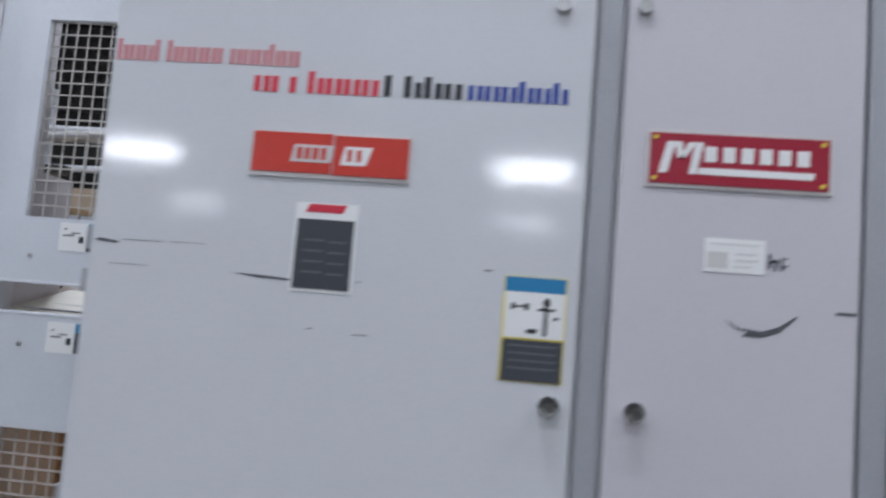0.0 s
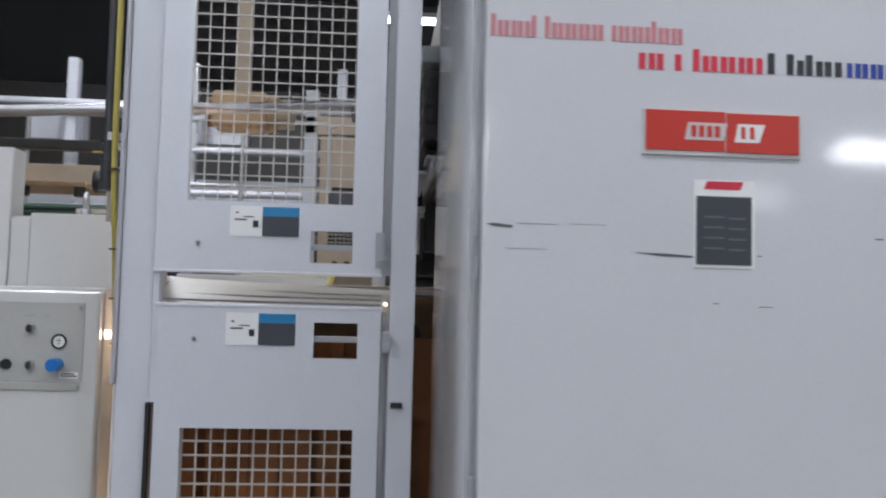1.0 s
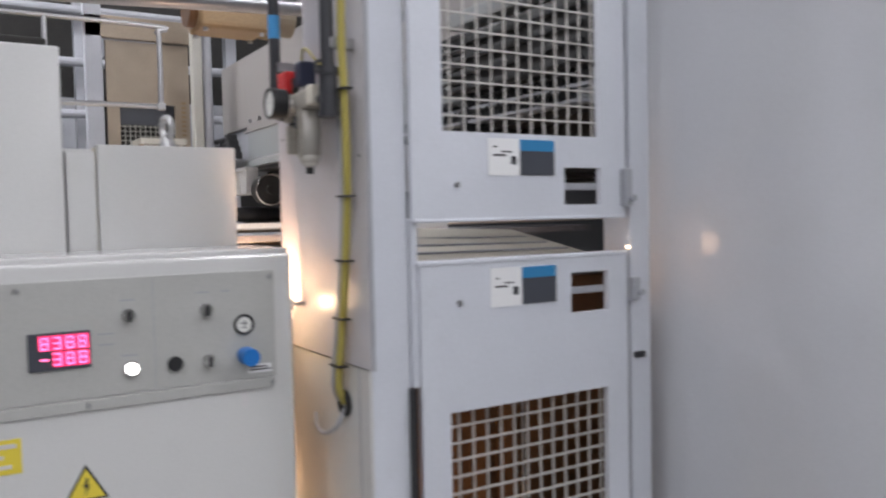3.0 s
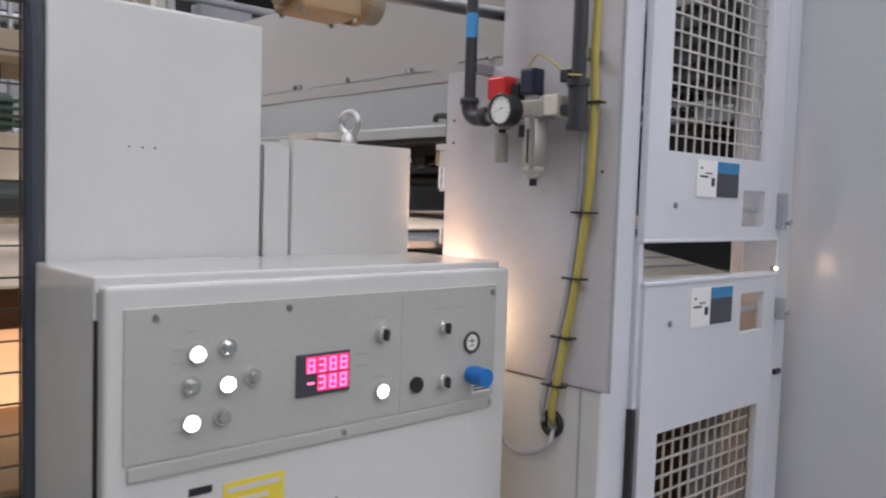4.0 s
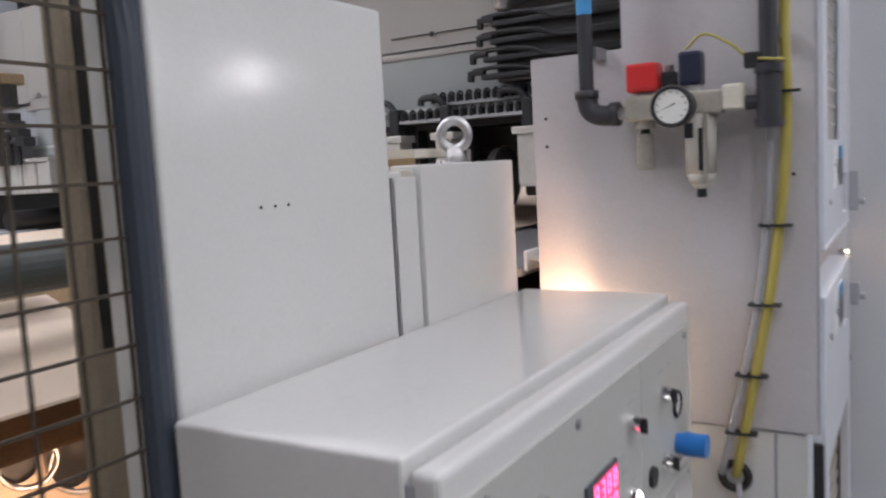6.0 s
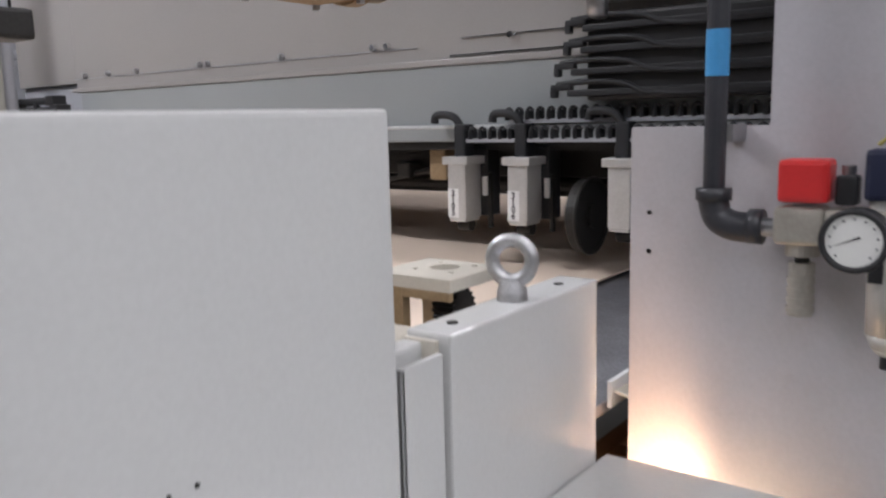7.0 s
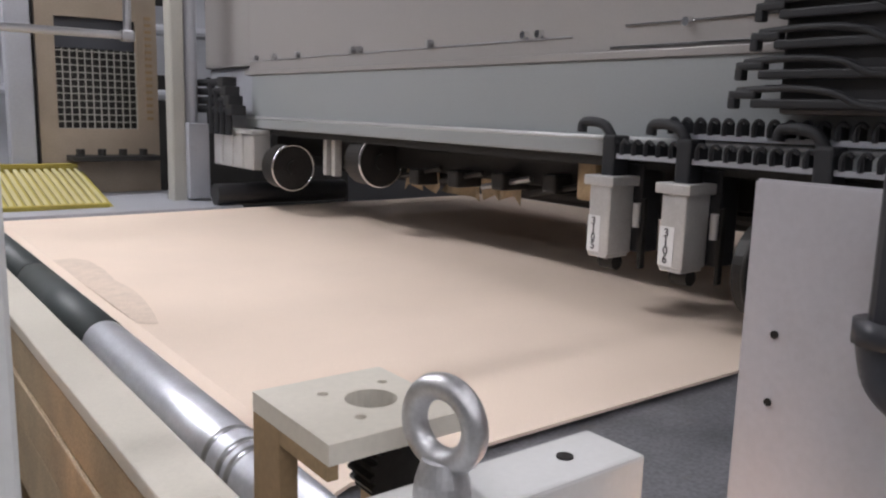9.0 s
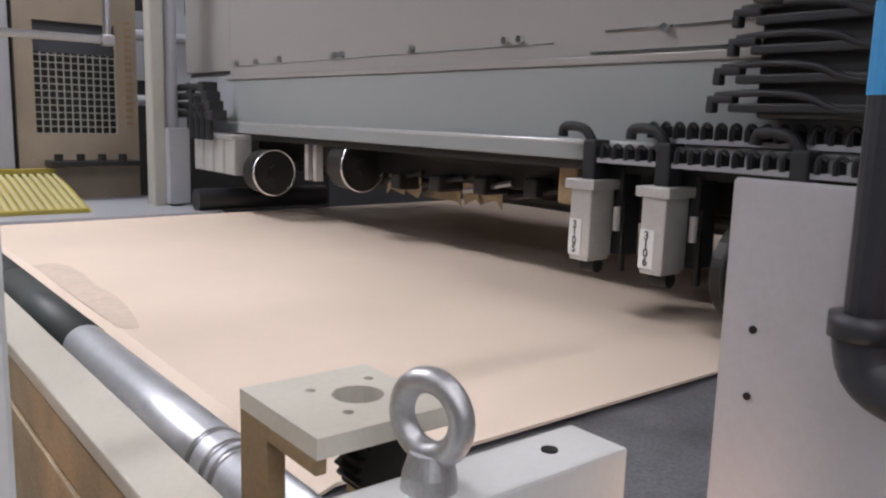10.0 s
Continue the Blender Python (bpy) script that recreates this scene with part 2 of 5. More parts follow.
def curve(points, n=8):
    """Points of a smooth line through the given ones."""
    p = [Vector(a) for a in points]
    p = [p[0] * 2 - p[1], *p, p[-1] * 2 - p[-2]]
    out = []
    for i in range(1, len(p) - 2):
        for k in range(n):
            t = k / n
            out.append(0.5 * (2 * p[i] + (p[i + 1] - p[i - 1]) * t + (2 * p[i - 1] - 5 * p[i] + 4 * p[i + 1] - p[i + 2]) * t * t
                              + (3 * p[i] - p[i - 1] - 3 * p[i + 1] + p[i + 2]) * t ** 3))
    out.append(p[-2])
    return out


def ring(centre, normal, R, r, seg=36, sub=12):
    b = bmesh.new()
    q = Vector((0, 0, 1)).rotation_difference(Vector(normal).normalized()).to_matrix()
    vs = []
    for i in range(seg):
        a = 2 * math.pi * i / seg
        row = []
        for k in range(sub):
            c = 2 * math.pi * k / sub
            row.append(b.verts.new(Vector(centre) + q @ Vector(((R + r * math.cos(c)) * math.cos(a), (R + r * math.cos(c)) * math.sin(a), r * math.sin(c)))))
        vs.append(row)
    for i in range(seg):
        for k in range(sub):
            b.faces.new((vs[i][k], vs[(i + 1) % seg][k], vs[(i + 1) % seg][(k + 1) % sub], vs[i][(k + 1) % sub]))
    bmesh.ops.recalc_face_normals(b, faces=b.faces[:])
    return b


def plate_y(x0, x1, z0, z1, y, t, holes, bevel=0.0):
    """A plate facing -y at y, of thickness t, with rectangular holes (x0, x1, z0, z1) that go through it."""
    b = bmesh.new()
    xs = sorted({x0, x1, *[h[0] for h in holes], *[h[1] for h in holes]})
    zs = sorted({z0, z1, *[h[2] for h in holes], *[h[3] for h in holes]})
    vs = {}

    def vert(i, k, d):
        if (i, k, d) not in vs:
            vs[i, k, d] = b.verts.new((xs[i], y + d * t, zs[k]))
        return vs[i, k, d]

    def full(i, k):
        if not (0 <= i < len(xs) - 1 and 0 <= k < len(zs) - 1):
            return False
        cx, cz = (xs[i] + xs[i + 1]) / 2, (zs[k] + zs[k + 1]) / 2
        return not any(h[0] < cx < h[1] and h[2] < cz < h[3] for h in holes)

    for i in range(len(xs) - 1):
        for k in range(len(zs) - 1):
            if not full(i, k):
                continue
            for d in (0, 1):
                b.faces.new((vert(i, k, d), vert(i + 1, k, d), vert(i + 1, k + 1, d), vert(i, k + 1, d)))
            for di, dk, a, c in ((-1, 0, (i, k), (i, k + 1)), (1, 0, (i + 1, k), (i + 1, k + 1)), (0, -1, (i, k), (i + 1, k)), (0, 1, (i, k + 1), (i + 1, k + 1))):
                if not full(i + di, k + dk):
                    b.faces.new((vert(*a, 0), vert(*c, 0), vert(*c, 1), vert(*a, 1)))
    bmesh.ops.recalc_face_normals(b, faces=b.faces[:])
    return b


def bars_y(boxes, y, t=0.0012):
    """Flat bars (x0, x1, z0, z1) that stand t proud of a face at y, facing -y."""
    b = bmesh.new()
    for x0, x1, z0, z1 in boxes:
        boxm(x0, x1, y - t, y + 0.0004, z0, z1, bm=b)
    return b


def poly_y(points, y, t=0.0012):
    """A flat outline (x, z) as a thin plate in front of a face at y."""
    b = bmesh.new()
    front = [b.verts.new((x, y - t, z)) for x, z in points]
    back = [b.verts.new((x, y + 0.0004, z)) for x, z in points]
    b.faces.new(front)
    b.faces.new(back[::-1])
    n = len(points)
    for i in range(n):
        b.faces.new((front[i], front[(i + 1) % n], back[(i + 1) % n], back[i]))
    bmesh.ops.recalc_face_normals(b, faces=b.faces[:])
    return b

DARKERKRAFT = mat("darker_kraft", (0.69, 0.56, 0.455), 0.8, vary=0.15, scale=40, bump=0.3)


# ---- the hall ----
solid("floor", boxm(-15, 16, -18, 11, -0.2, 0.0), CONCRETE, "grey worn concrete factory floor", "floor", kind="structure")
solid("ceiling", boxm(-15, 16, -18, 11, 6.0, 6.2), CEILM, "dark steel factory ceiling", "ceiling", kind="structure")
solid("wall_north", boxm(-15, 16, 10.8, 11.0, 0, 6), WALLM, "grey factory wall", "wall", kind="structure")
solid("wall_south", boxm(-15, 16, -18, -17.8, 0, 6), WALLM, "grey factory wall", "wall", kind="structure")
solid("wall_west", boxm(-15, -14.8, -17.8, 10.8, 0, 6), WALLM, "grey factory wall", "wall", kind="structure")
solid("wall_east", boxm(15.8, 16, -17.8, 10.8, 0, 6), WALLM, "grey factory wall", "wall", kind="structure")


def ceiling_lamp():
    ob = thing("ceiling_lamp", "long white fluorescent lamp hung under the ceiling", "lamp", "hall lamps")
    part("housing", boxm(-0.8, 0.8, -0.11, 0.11, 0.0, 0.05, 0.008), WHITE, ob)
    for k in (-1, 1):
        part("tube", cyl((-0.75, 0.05 * k, -0.02), (0.75, 0.05 * k, -0.02), 0.013, 10), TUBE, ob, "lit white tube")
        part("hanger", cyl((0.6 * k, 0, 0.04), (0.6 * k, 0, 1.7), 0.006, 6), STEEL, ob)
    return ob


first_lamp = None
for lx, ly, w in LAMPS:
    if first_lamp is None:
        first_lamp = ceiling_lamp()
        first_lamp.matrix_world = Matrix.Translation((lx, ly, LAMP_Z))
    else:
        copy_thing(first_lamp, Matrix.Translation((lx, ly, LAMP_Z)))
for lx, ly, w in CROSS_LAMPS:
    copy_thing(first_lamp, Matrix.Translation((lx, ly, LAMP_Z)) @ Matrix.Rotation(radians(90), 4, "Z"))

def high_bay_lamp(glow):
    ob = thing("hall_lamp", "wide lit white lamp trough hung in the far hall", "lamp", "far hall lamps")
    part("housing", boxm(-0.72, 0.72, -0.2, 0.2, 0.12, 0.18, 0.01), WHITE, ob)
    part("diffuser", boxm(-0.52, 0.52, -0.12, 0.12, -0.03, 0.12, 0.03, 3), glow, ob, "glowing white diffuser")
    for k in (-1, 1):
        part("hanger", cyl((0.5 * k, 0, 0.17), (0.5 * k, 0, 2.6), 0.006, 6), STEEL, ob)
    return ob


first_far = {}
for lx, ly in FAR_LAMPS:
    if ly not in first_far:
        first_far[ly] = high_bay_lamp(DIFFUSER if ly > -12 else DIFFUSER_DIM)
        first_far[ly].matrix_world = Matrix.Translation((lx, ly, FAR_Z))
    else:
        copy_thing(first_far[ly], Matrix.Translation((lx, ly, FAR_Z)))

# ---- tall electrical cabinet with two doors ----
CY = -0.81       # door face
CX = 0.835       # side face
cab = thing("electrical_cabinet", "tall glossy white steel electrical cabinet with two doors", "cabinet", at=(CX, 0, 0))
part("body", boxm(CX, 3.2, CY + 0.03, 0.19, 0.0, 2.45, 0.004), PAINT, cab)
part("side_panel", boxm(CX - 0.004, CX, CY + 0.05, 0.18, 0.08, 2.42, 0.001), PAINT, cab)
part("centre_post", boxm(1.698, 1.738, CY + 0.012, CY + 0.03, 0.05, 2.42, 0.004), GREYPOST, cab)
part("end_post", boxm(2.127, 2.167, CY + 0.0, CY + 0.03, 0.05, 2.42, 0.004), GREYPOST, cab)
door1 = part("door", boxm(0.846, 1.692, CY, CY + 0.027, 0.1, 2.4, 0.005), PAINT, cab)
door2 = part("door", boxm(1.744, 2.121, CY, CY + 0.027, 0.1, 2.4, 0.005), PAINT_PINK, cab, "slightly pink aged white door")
part("door", boxm(2.173, 3.1, CY, CY + 0.027, 0.1, 2.4, 0.005), PAINT, cab)
for x, d in ((1.649, door1), (1.797, door2)):
    b = cyl((x, CY + 0.001, 1.133), (x, CY - 0.006, 1.133), 0.017, 24)
    cyl((x, CY - 0.006, 1.133), (x, CY - 0.03, 1.133), 0.011, 24, 0.014, bm=b)
    cyl((x, CY - 0.03, 1.133), (x, CY - 0.034, 1.133), 0.014, 24, 0.01, bm=b)
    part("knob", b, CHROME, d, "round chrome latch knob", smooth=False)
for x, d in ((1.63, door1), (1.778, door2)):
    b = cyl((x, CY + 0.001, 1.795), (x, CY - 0.012, 1.795), 0.012, 16)
    part("knob", b, STEEL, d, "small dull latch")
for z in (1.36, 1.285, 0.915, 0.85, 1.9, 1.83):
    part("hinge", cyl((CX + 0.003, CY + 0.013, z - 0.02), (CX + 0.003, CY + 0.013, z + 0.02), 0.006, 10), GREYPOST, door1, "small grey hinge pin")
part("door_seam", boxm(CX + 0.001, CX + 0.012, CY + 0.0275, CY + 0.0305, 0.1, 2.4), GREYPOST, cab)


def word_bars(x0, x1, z0, z1, n, gap=0.3, seed=1, slant=0.0):
    """Upright strokes that stand for a line of lettering that is not spelled out."""
    rnd = random.Random(seed)
    out = []
    step = (x1 - x0) / n
    for i in range(n):
        a = x0 + i * step
        w = step * (1 - gap)
        h = z1 if rnd.random() < 0.35 else z0 + (z1 - z0) * 0.72
        th = w * 0.4
        out.append((a, a + th, z0, h))
        if rnd.random() < 0.8:
            out.append((a + w - th, a + w, z0, z0 + (z1 - z0) * 0.72))
    return out


def bar_parts(name, boxes, y, t, material, parent, label=""):
    """Each bar as a part of its own."""
    for one in boxes:
        part(name, bars_y([one], y, t), material, parent, label)


bar_parts("lettering", word_bars(0.836 + 0.012, 1.198, 1.672, 1.71, 15, 0.12, 3), CY, 0.0012, FADEDRED, door1, "faded red lettering")
bar_parts("lettering", word_bars(1.106, 1.33, 1.626, 1.665, 7, 0.1, 5), CY, 0.0012, REDTEXT, door1, "red lettering")
bar_parts("lettering", word_bars(1.336, 1.474, 1.627, 1.664, 4, 0.1, 8), CY, 0.0012, BLACKTEXT, door1, "black lettering")
bar_parts("lettering", word_bars(1.48, 1.65, 1.627, 1.663, 6, 0.1, 11), CY, 0.0012, BLUETEXT, door1, "blue lettering")

# red sign of two joined plates
sign = part("sign", boxm(1.114, 1.394, CY - 0.004, CY + 0.0003, 1.478, 1.557, 0.001), SILVER, door1, "pale sign border")
part("sign_plate", boxm(1.118, 1.258, CY - 0.006, CY - 0.003, 1.486, 1.5555, 0.0008), RED, sign, "red sign plate")
part("sign_plate", boxm(1.2605, 1.390, CY - 0.0065, CY - 0.003, 1.485, 1.5535, 0.0008), RED, sign, "red sign plate")
part("emblem", poly_y([(1.186, 1.505), (1.255, 1.505), (1.262, 1.535), (1.192, 1.535)], CY - 0.006, 0.0008), SILVER, sign, "pale slanted emblem")
part("emblem", poly_y([(1.274, 1.503), (1.318, 1.503), (1.328, 1.535), (1.28, 1.535)], CY - 0.0065, 0.0008), WHITE, sign, "white slanted emblem")
bar_parts("emblem_bar", [(1.197 + 0.014 * i, 1.206 + 0.014 * i, 1.51, 1.53) for i in range(4)] + [(1.285 + 0.016 * i, 1.293 + 0.016 * i, 1.509, 1.53) for i in range(2)], CY - 0.0069, 0.0006, RED, sign)

# notice with red heading
notice = part("notice", boxm(1.204, 1.312, CY - 0.0014, CY + 0.0003, 1.286, 1.437), WHITE, door1, "white notice with a red heading and a dark text field")
part("heading", poly_y([(1.222, 1.421), (1.286, 1.421), (1.292, 1.435), (1.228, 1.435)], CY - 0.0014, 0.0008), REDTEXT, notice)
part("text_field", boxm(1.209, 1.307, CY - 0.0024, CY - 0.001, 1.291, 1.409), LABELGREY, notice, "dark grey text field")
bar_parts("text_line", [(1.222, 1.258, 1.372 - 0.018 * i, 1.375 - 0.018 * i) for i in range(4)] + [(1.266, 1.296, 1.37 - 0.018 * i, 1.373 - 0.018 * i) for i in range(4)], CY - 0.0024, 0.0005, FAINT, notice)

# safety label
safety = part("safety_label", boxm(1.565, 1.667, CY - 0.0014, CY + 0.0003, 1.168, 1.338), YELLOWS, door1, "warning label, blue over white over black")
part("label_header", boxm(1.567, 1.665, CY - 0.0024, CY - 0.001, 1.313, 1.337), LABELBLUE, safety)
part("label_field", boxm(1.568, 1.665, CY - 0.0024, CY - 0.001, 1.239, 1.313), WHITE, safety)
part("label_field", boxm(1.568, 1.665, CY - 0.0024, CY - 0.001, 1.169, 1.236), LABELGREY, safety, "dark text field")
b = bars_y([(1.578, 1.606, 1.288, 1.291), (1.578, 1.584, 1.284, 1.295), (1.6, 1.607, 1.284, 1.295), (1.632, 1.638, 1.244, 1.305), (1.622, 1.65, 1.284, 1.288), (1.605, 1.622, 1.247, 1.254), (1.63, 1.641, 1.292, 1.302), (1.648, 1.655, 1.27, 1.275)], CY - 0.0024, 0.0006)
part("pictogram", b, BLACKTEXT, safety, "plain black pictogram bars")
bar_parts("text_line", [(1.578, 1.655, 1.225 - 0.012 * i, 1.228 - 0.012 * i) for i in range(4)], CY - 0.0024, 0.0005, FAINT, safety)

# sign on the second door
sign2 = part("sign", boxm(1.792, 2.082, CY - 0.004, CY + 0.0003, 1.497, 1.592, 0.001), SILVER, door2, "pale sign border")
part("sign_plate", boxm(1.798, 2.076, CY - 0.006, CY - 0.003, 1.503, 1.586, 0.0008), DARKRED, sign2, "dark red sign plate")
for pts in ([(1.812, 1.52), (1.826, 1.52), (1.838, 1.572), (1.824, 1.572)], [(1.836, 1.572), (1.848, 1.572), (1.852, 1.545), (1.842, 1.545)], [(1.846, 1.545), (1.854, 1.545), (1.87, 1.572), (1.858, 1.572)],
            [(1.86, 1.52), (1.872, 1.52), (1.882, 1.572), (1.868, 1.572)], [(1.874, 1.52), (2.052, 1.52), (2.054, 1.531), (1.876, 1.531)]):
    part("emblem", poly_y(pts, CY - 0.006, 0.0008), WHITE, sign2, "white emblem shape")
bar_parts("emblem_bar", [(1.884 + 0.0285 * i, 1.903 + 0.0285 * i, 1.541, 1.566) for i in range(6)], CY - 0.006, 0.0008, WHITE, sign2)
for x, z in ((2.066, 1.578), (1.806, 1.578), (2.066, 1.511), (1.806, 1.511)):
    part("rivet", cyl((x, CY - 0.005, z), (x, CY - 0.008, z), 0.004, 8), YELLOWS, sign2)
tag = part("data_plate", boxm(1.892, 1.985, CY - 0.0014, CY + 0.0003, 1.366, 1.42), WHITE, door2, "white data plate with grey print")
part("print_bars", bars_y([(1.9, 1.977, 1.41, 1.412), (1.896, 1.928, 1.372, 1.398), (1.938, 1.972, 1.395, 1.397), (1.938, 1.975, 1.385, 1.387), (1.938, 1.965, 1.375, 1.377)], CY - 0.0014, 0.0005), SILVER, tag)
part("mark", bars_y([(1.992, 2.006, 1.386, 1.39), (1.99, 1.994, 1.376, 1.4), (2.0, 2.004, 1.374, 1.392), (2.01, 2.02, 1.38, 1.383), (2.01, 2.013, 1.374, 1.396), (2.015, 2.02, 1.392, 1.395)], CY), LABELGREY, door2, "small dark printed mark")

# scuffs
part("scuff", poly_y([(0.848, 1.35), (0.862, 1.352), (0.893, 1.348), (0.89, 1.344), (0.86, 1.346)], CY, 0.0006), SCUFF, door1, "black scuff mark")
part("scuff", poly_y([(1.1, 1.309), (1.16, 1.308), (1.211, 1.305), (1.211, 1.302), (1.15, 1.303)], CY, 0.0006), SCUFF, door1, "black scuff mark")
bar_parts("scuff", [(0.9, 0.97, 1.3515, 1.3525), (0.99, 1.05, 1.353, 1.3538), (0.88, 0.95, 1.309, 1.3098), (1.318, 1.325, 1.307, 1.309), (1.53, 1.545, 1.342, 1.3445), (1.24, 1.25, 1.224, 1.2258), (1.32, 1.345, 1.22, 1.2215)], CY, 0.0005, SCUFF, door1, "thin grey scratches")
part("scuff", poly_y([(0.852, 0.882), (0.862, 0.888), (0.872, 0.884), (0.865, 0.88)], CY, 0.0006), SCUFF, door1)
part("scuff", poly_y([(1.928, 1.292), (1.95, 1.28), (1.985, 1.277), (2.01, 1.286), (2.038, 1.306), (2.036, 1.3), (2.012, 1.277), (1.985, 1.267), (1.955, 1.267), (1.962, 1.275), (1.945, 1.278)], CY, 0.0006), SCUFF, door2, "black curved scuff mark")
bar_parts("scuff", [(2.095, 2.125, 1.311, 1.316)], CY, 0.0005, SCUFF, door2)

for d, off in ((door1, (0.006, 0, 0.02)), (door2, (-0.008, 0, 0.022))):
    for o in d.children:
        o.location = off if not o.name.startswith("hinge") else (0, 0, 0.012)

# ---- guarded enclosure with two mesh doors ----
GY = 0.0
enc = thing("guard_enclosure", "grey-white steel machine enclosure with two mesh-window doors", "machine guard", at=(0, 0, 0))
part("post", boxm(0.002, 0.09, GY + 0.004, 0.09, 0.0, 2.6, 0.004), GUARD, enc)
part("post", boxm(0.703, 0.77, GY - 0.004, 0.09, 0.0, 2.6, 0.004), GUARD, enc)
part("top_rail", boxm(0.088, 0.703, GY + 0.006, 0.09, 2.2, 2.6, 0.004), GUARD, enc)
part("bottom_rail", boxm(0.088, 0.703, GY + 0.006, 0.09, 0.0, 0.28, 0.004), GUARD, enc)
# side plate with a lower rear corner
b = bmesh.new()
side = [(-0.012, 1.003), (-0.012, 2.6), (0.295, 2.6), (0.295, 1.659), (0.468, 1.659), (0.468, 1.003)]
fr = [b.verts.new((-0.008, y, z)) for y, z in side]
bk = [b.verts.new((0.0, y, z)) for y, z in side]
b.faces.new(fr)
b.faces.new(bk[::-1])
for i in range(6):
    b.faces.new((fr[i], fr[(i + 1) % 6], bk[(i + 1) % 6], bk[i]))
bmesh.ops.recalc_face_normals(b, faces=b.faces[:])
bmesh.ops.bevel(b, geom=[e for e in b.edges], offset=0.0018, segments=2, affect="EDGES")
side_ob = part("side_plate", b, SIDEPAINT, enc, "white side plate with a warm tint")
part("plate_edge", boxm(-0.0055, 0.0005, -0.0155, -0.0125, 1.003, 2.6), GREYPOST, enc)
part("lower_side", boxm(-0.004, 0.0015, 0.004, 0.572, 0.0, 1.0, 0.0005), PAINT_WARM, enc)
part("seam", boxm(-0.0055, -0.003, 0.05, 0.054, 0.0, 0.998), GREYPOST, enc)
for y, z in ((0.441, 1.549), (0.441, 1.498), (0.02, 1.43), (0.4, 1.1), (0.1, 1.8)):
    part("screw", cyl((-0.0075, y, z), (-0.0095, y, z), 0.003, 10), DARKM, side_ob, "small dark screw")


def grille(parent, x0, x1, z0, z1, y, pitch, r, material):
    nx, nz = round((x1 - x0) / pitch), round((z1 - z0) / pitch)
    vmesh = hmesh = None
    for i in range(nx + 1):
        x = x0 + (x1 - x0) * i / nx
        if vmesh is None:
            ob = part("upright_wire", boxm(x - r, x + r, y, y + 2 * r, z0 - 0.01, z1 + 0.01), material, parent)
            vmesh = ob
        else:
            ob = new("upright_wire", vmesh.data)
            ob.parent = parent
            ob.location = (x - x0, 0, 0)
    for k in range(nz + 1):
        z = z0 + (z1 - z0) * k / nz
        if hmesh is None:
            ob = part("cross_wire", boxm(x0 - 0.01, x1 + 0.01, y - 2 * r, y, z - r, z + r), material, parent)
            hmesh = ob
        else:
            ob = new("cross_wire", hmesh.data)
            ob.parent = parent
            ob.location = (0, 0, z - z0)


up = part("upper_door", plate_y(0.092, 0.678, 1.297, 2.19, GY - 0.014, 0.016, [(0.167, 0.599, 1.482, 2.06), (0.49, 0.601, 1.326, 1.411)]), GUARD, enc)
lo = part("lower_door", plate_y(0.106, 0.681, 0.3, 1.21, GY - 0.014, 0.016, [(0.174, 0.616, 0.38, 0.893), (0.506, 0.621, 1.076, 1.17)]), GUARD, enc)
grille(up, 0.167, 0.599, 1.482, 2.06, 0.012, 0.0365, 0.0018, WIRE)
grille(lo, 0.174, 0.616, 0.38, 0.893, 0.012, 0.0365, 0.0023, WIRE)
part("door_edge", boxm(0.1, 0.684, GY - 0.016, GY + 0.03, 1.204, 1.214, 0.003), GUARD, lo)
part("door_edge", boxm(0.09, 0.68, GY - 0.016, GY + 0.02, 1.293, 1.301, 0.003), GUARD, up)
part("handle_bar", boxm(0.485, 0.605, 0.004, 0.014, 1.36, 1.376, 0.003), GREYPOST, up, "grey bar across a finger opening")
part("handle_bar", boxm(0.5, 0.625, 0.004, 0.014, 1.118, 1.134, 0.003), GREYPOST, lo, "grey bar across a finger opening")
for d, z in ((up, 1.371), (lo, 1.123)):
    part("screw", cyl((0.2, GY - 0.013, z), (0.2, GY - 0.018, z), 0.006, 12), STEEL, d)
for d, xa, z0, z1 in ((up, 0.28, 1.391, 1.471), (lo, 0.28, 1.107, 1.192)):
    lab = part("warning_label", boxm(xa, xa + 0.182, GY - 0.0154, GY - 0.0137, z0, z1), WHITE, d, "warning label, white, blue and dark grey")
    part("label_header", boxm(xa + 0.084, xa + 0.18, GY - 0.0165, GY - 0.015, z1 - 0.026, z1 - 0.001), LABELBLUE, lab)
    part("label_field", boxm(xa + 0.084, xa + 0.18, GY - 0.0165, GY - 0.015, z0 + 0.001, z1 - 0.026), LABELGREY, lab)
    part("pictogram", bars_y([(xa + 0.012, xa + 0.045, z0 + 0.042, z0 + 0.046), (xa + 0.035, xa + 0.062, z0 + 0.05, z0 + 0.053), (xa + 0.06, xa + 0.074, z0 + 0.024, z0 + 0.042), (xa + 0.014, xa + 0.022, z0 + 0.06, z0 + 0.064)], GY - 0.0154, 0.0006), BLACKTEXT, lab)
for d, z0, z1, x in ((up, 1.32, 1.41, 0.672), (lo, 1.095, 1.15, 0.695)):
    b = boxm(x - 0.01, x + 0.012, GY - 0.034, GY - 0.012, z0, z1, 0.004)
    cyl((x + 0.006, GY - 0.034, z0 + 0.02), (x + 0.006, GY - 0.046, z0 + 0.02), 0.008, 12, bm=b)
    part("latch", b, GREYPOST, d, "grey steel door latch")
part("filler", boxm(0.0905, 0.1055, GY - 0.006, GY + 0.03, 0.956, 1.296, 0.001), GUARD, enc)
part("hinge_strip", boxm(0.084, 0.094, GY - 0.012, GY + 0.006, 0.3, 0.955), BLACK, lo, "black hinge strip")
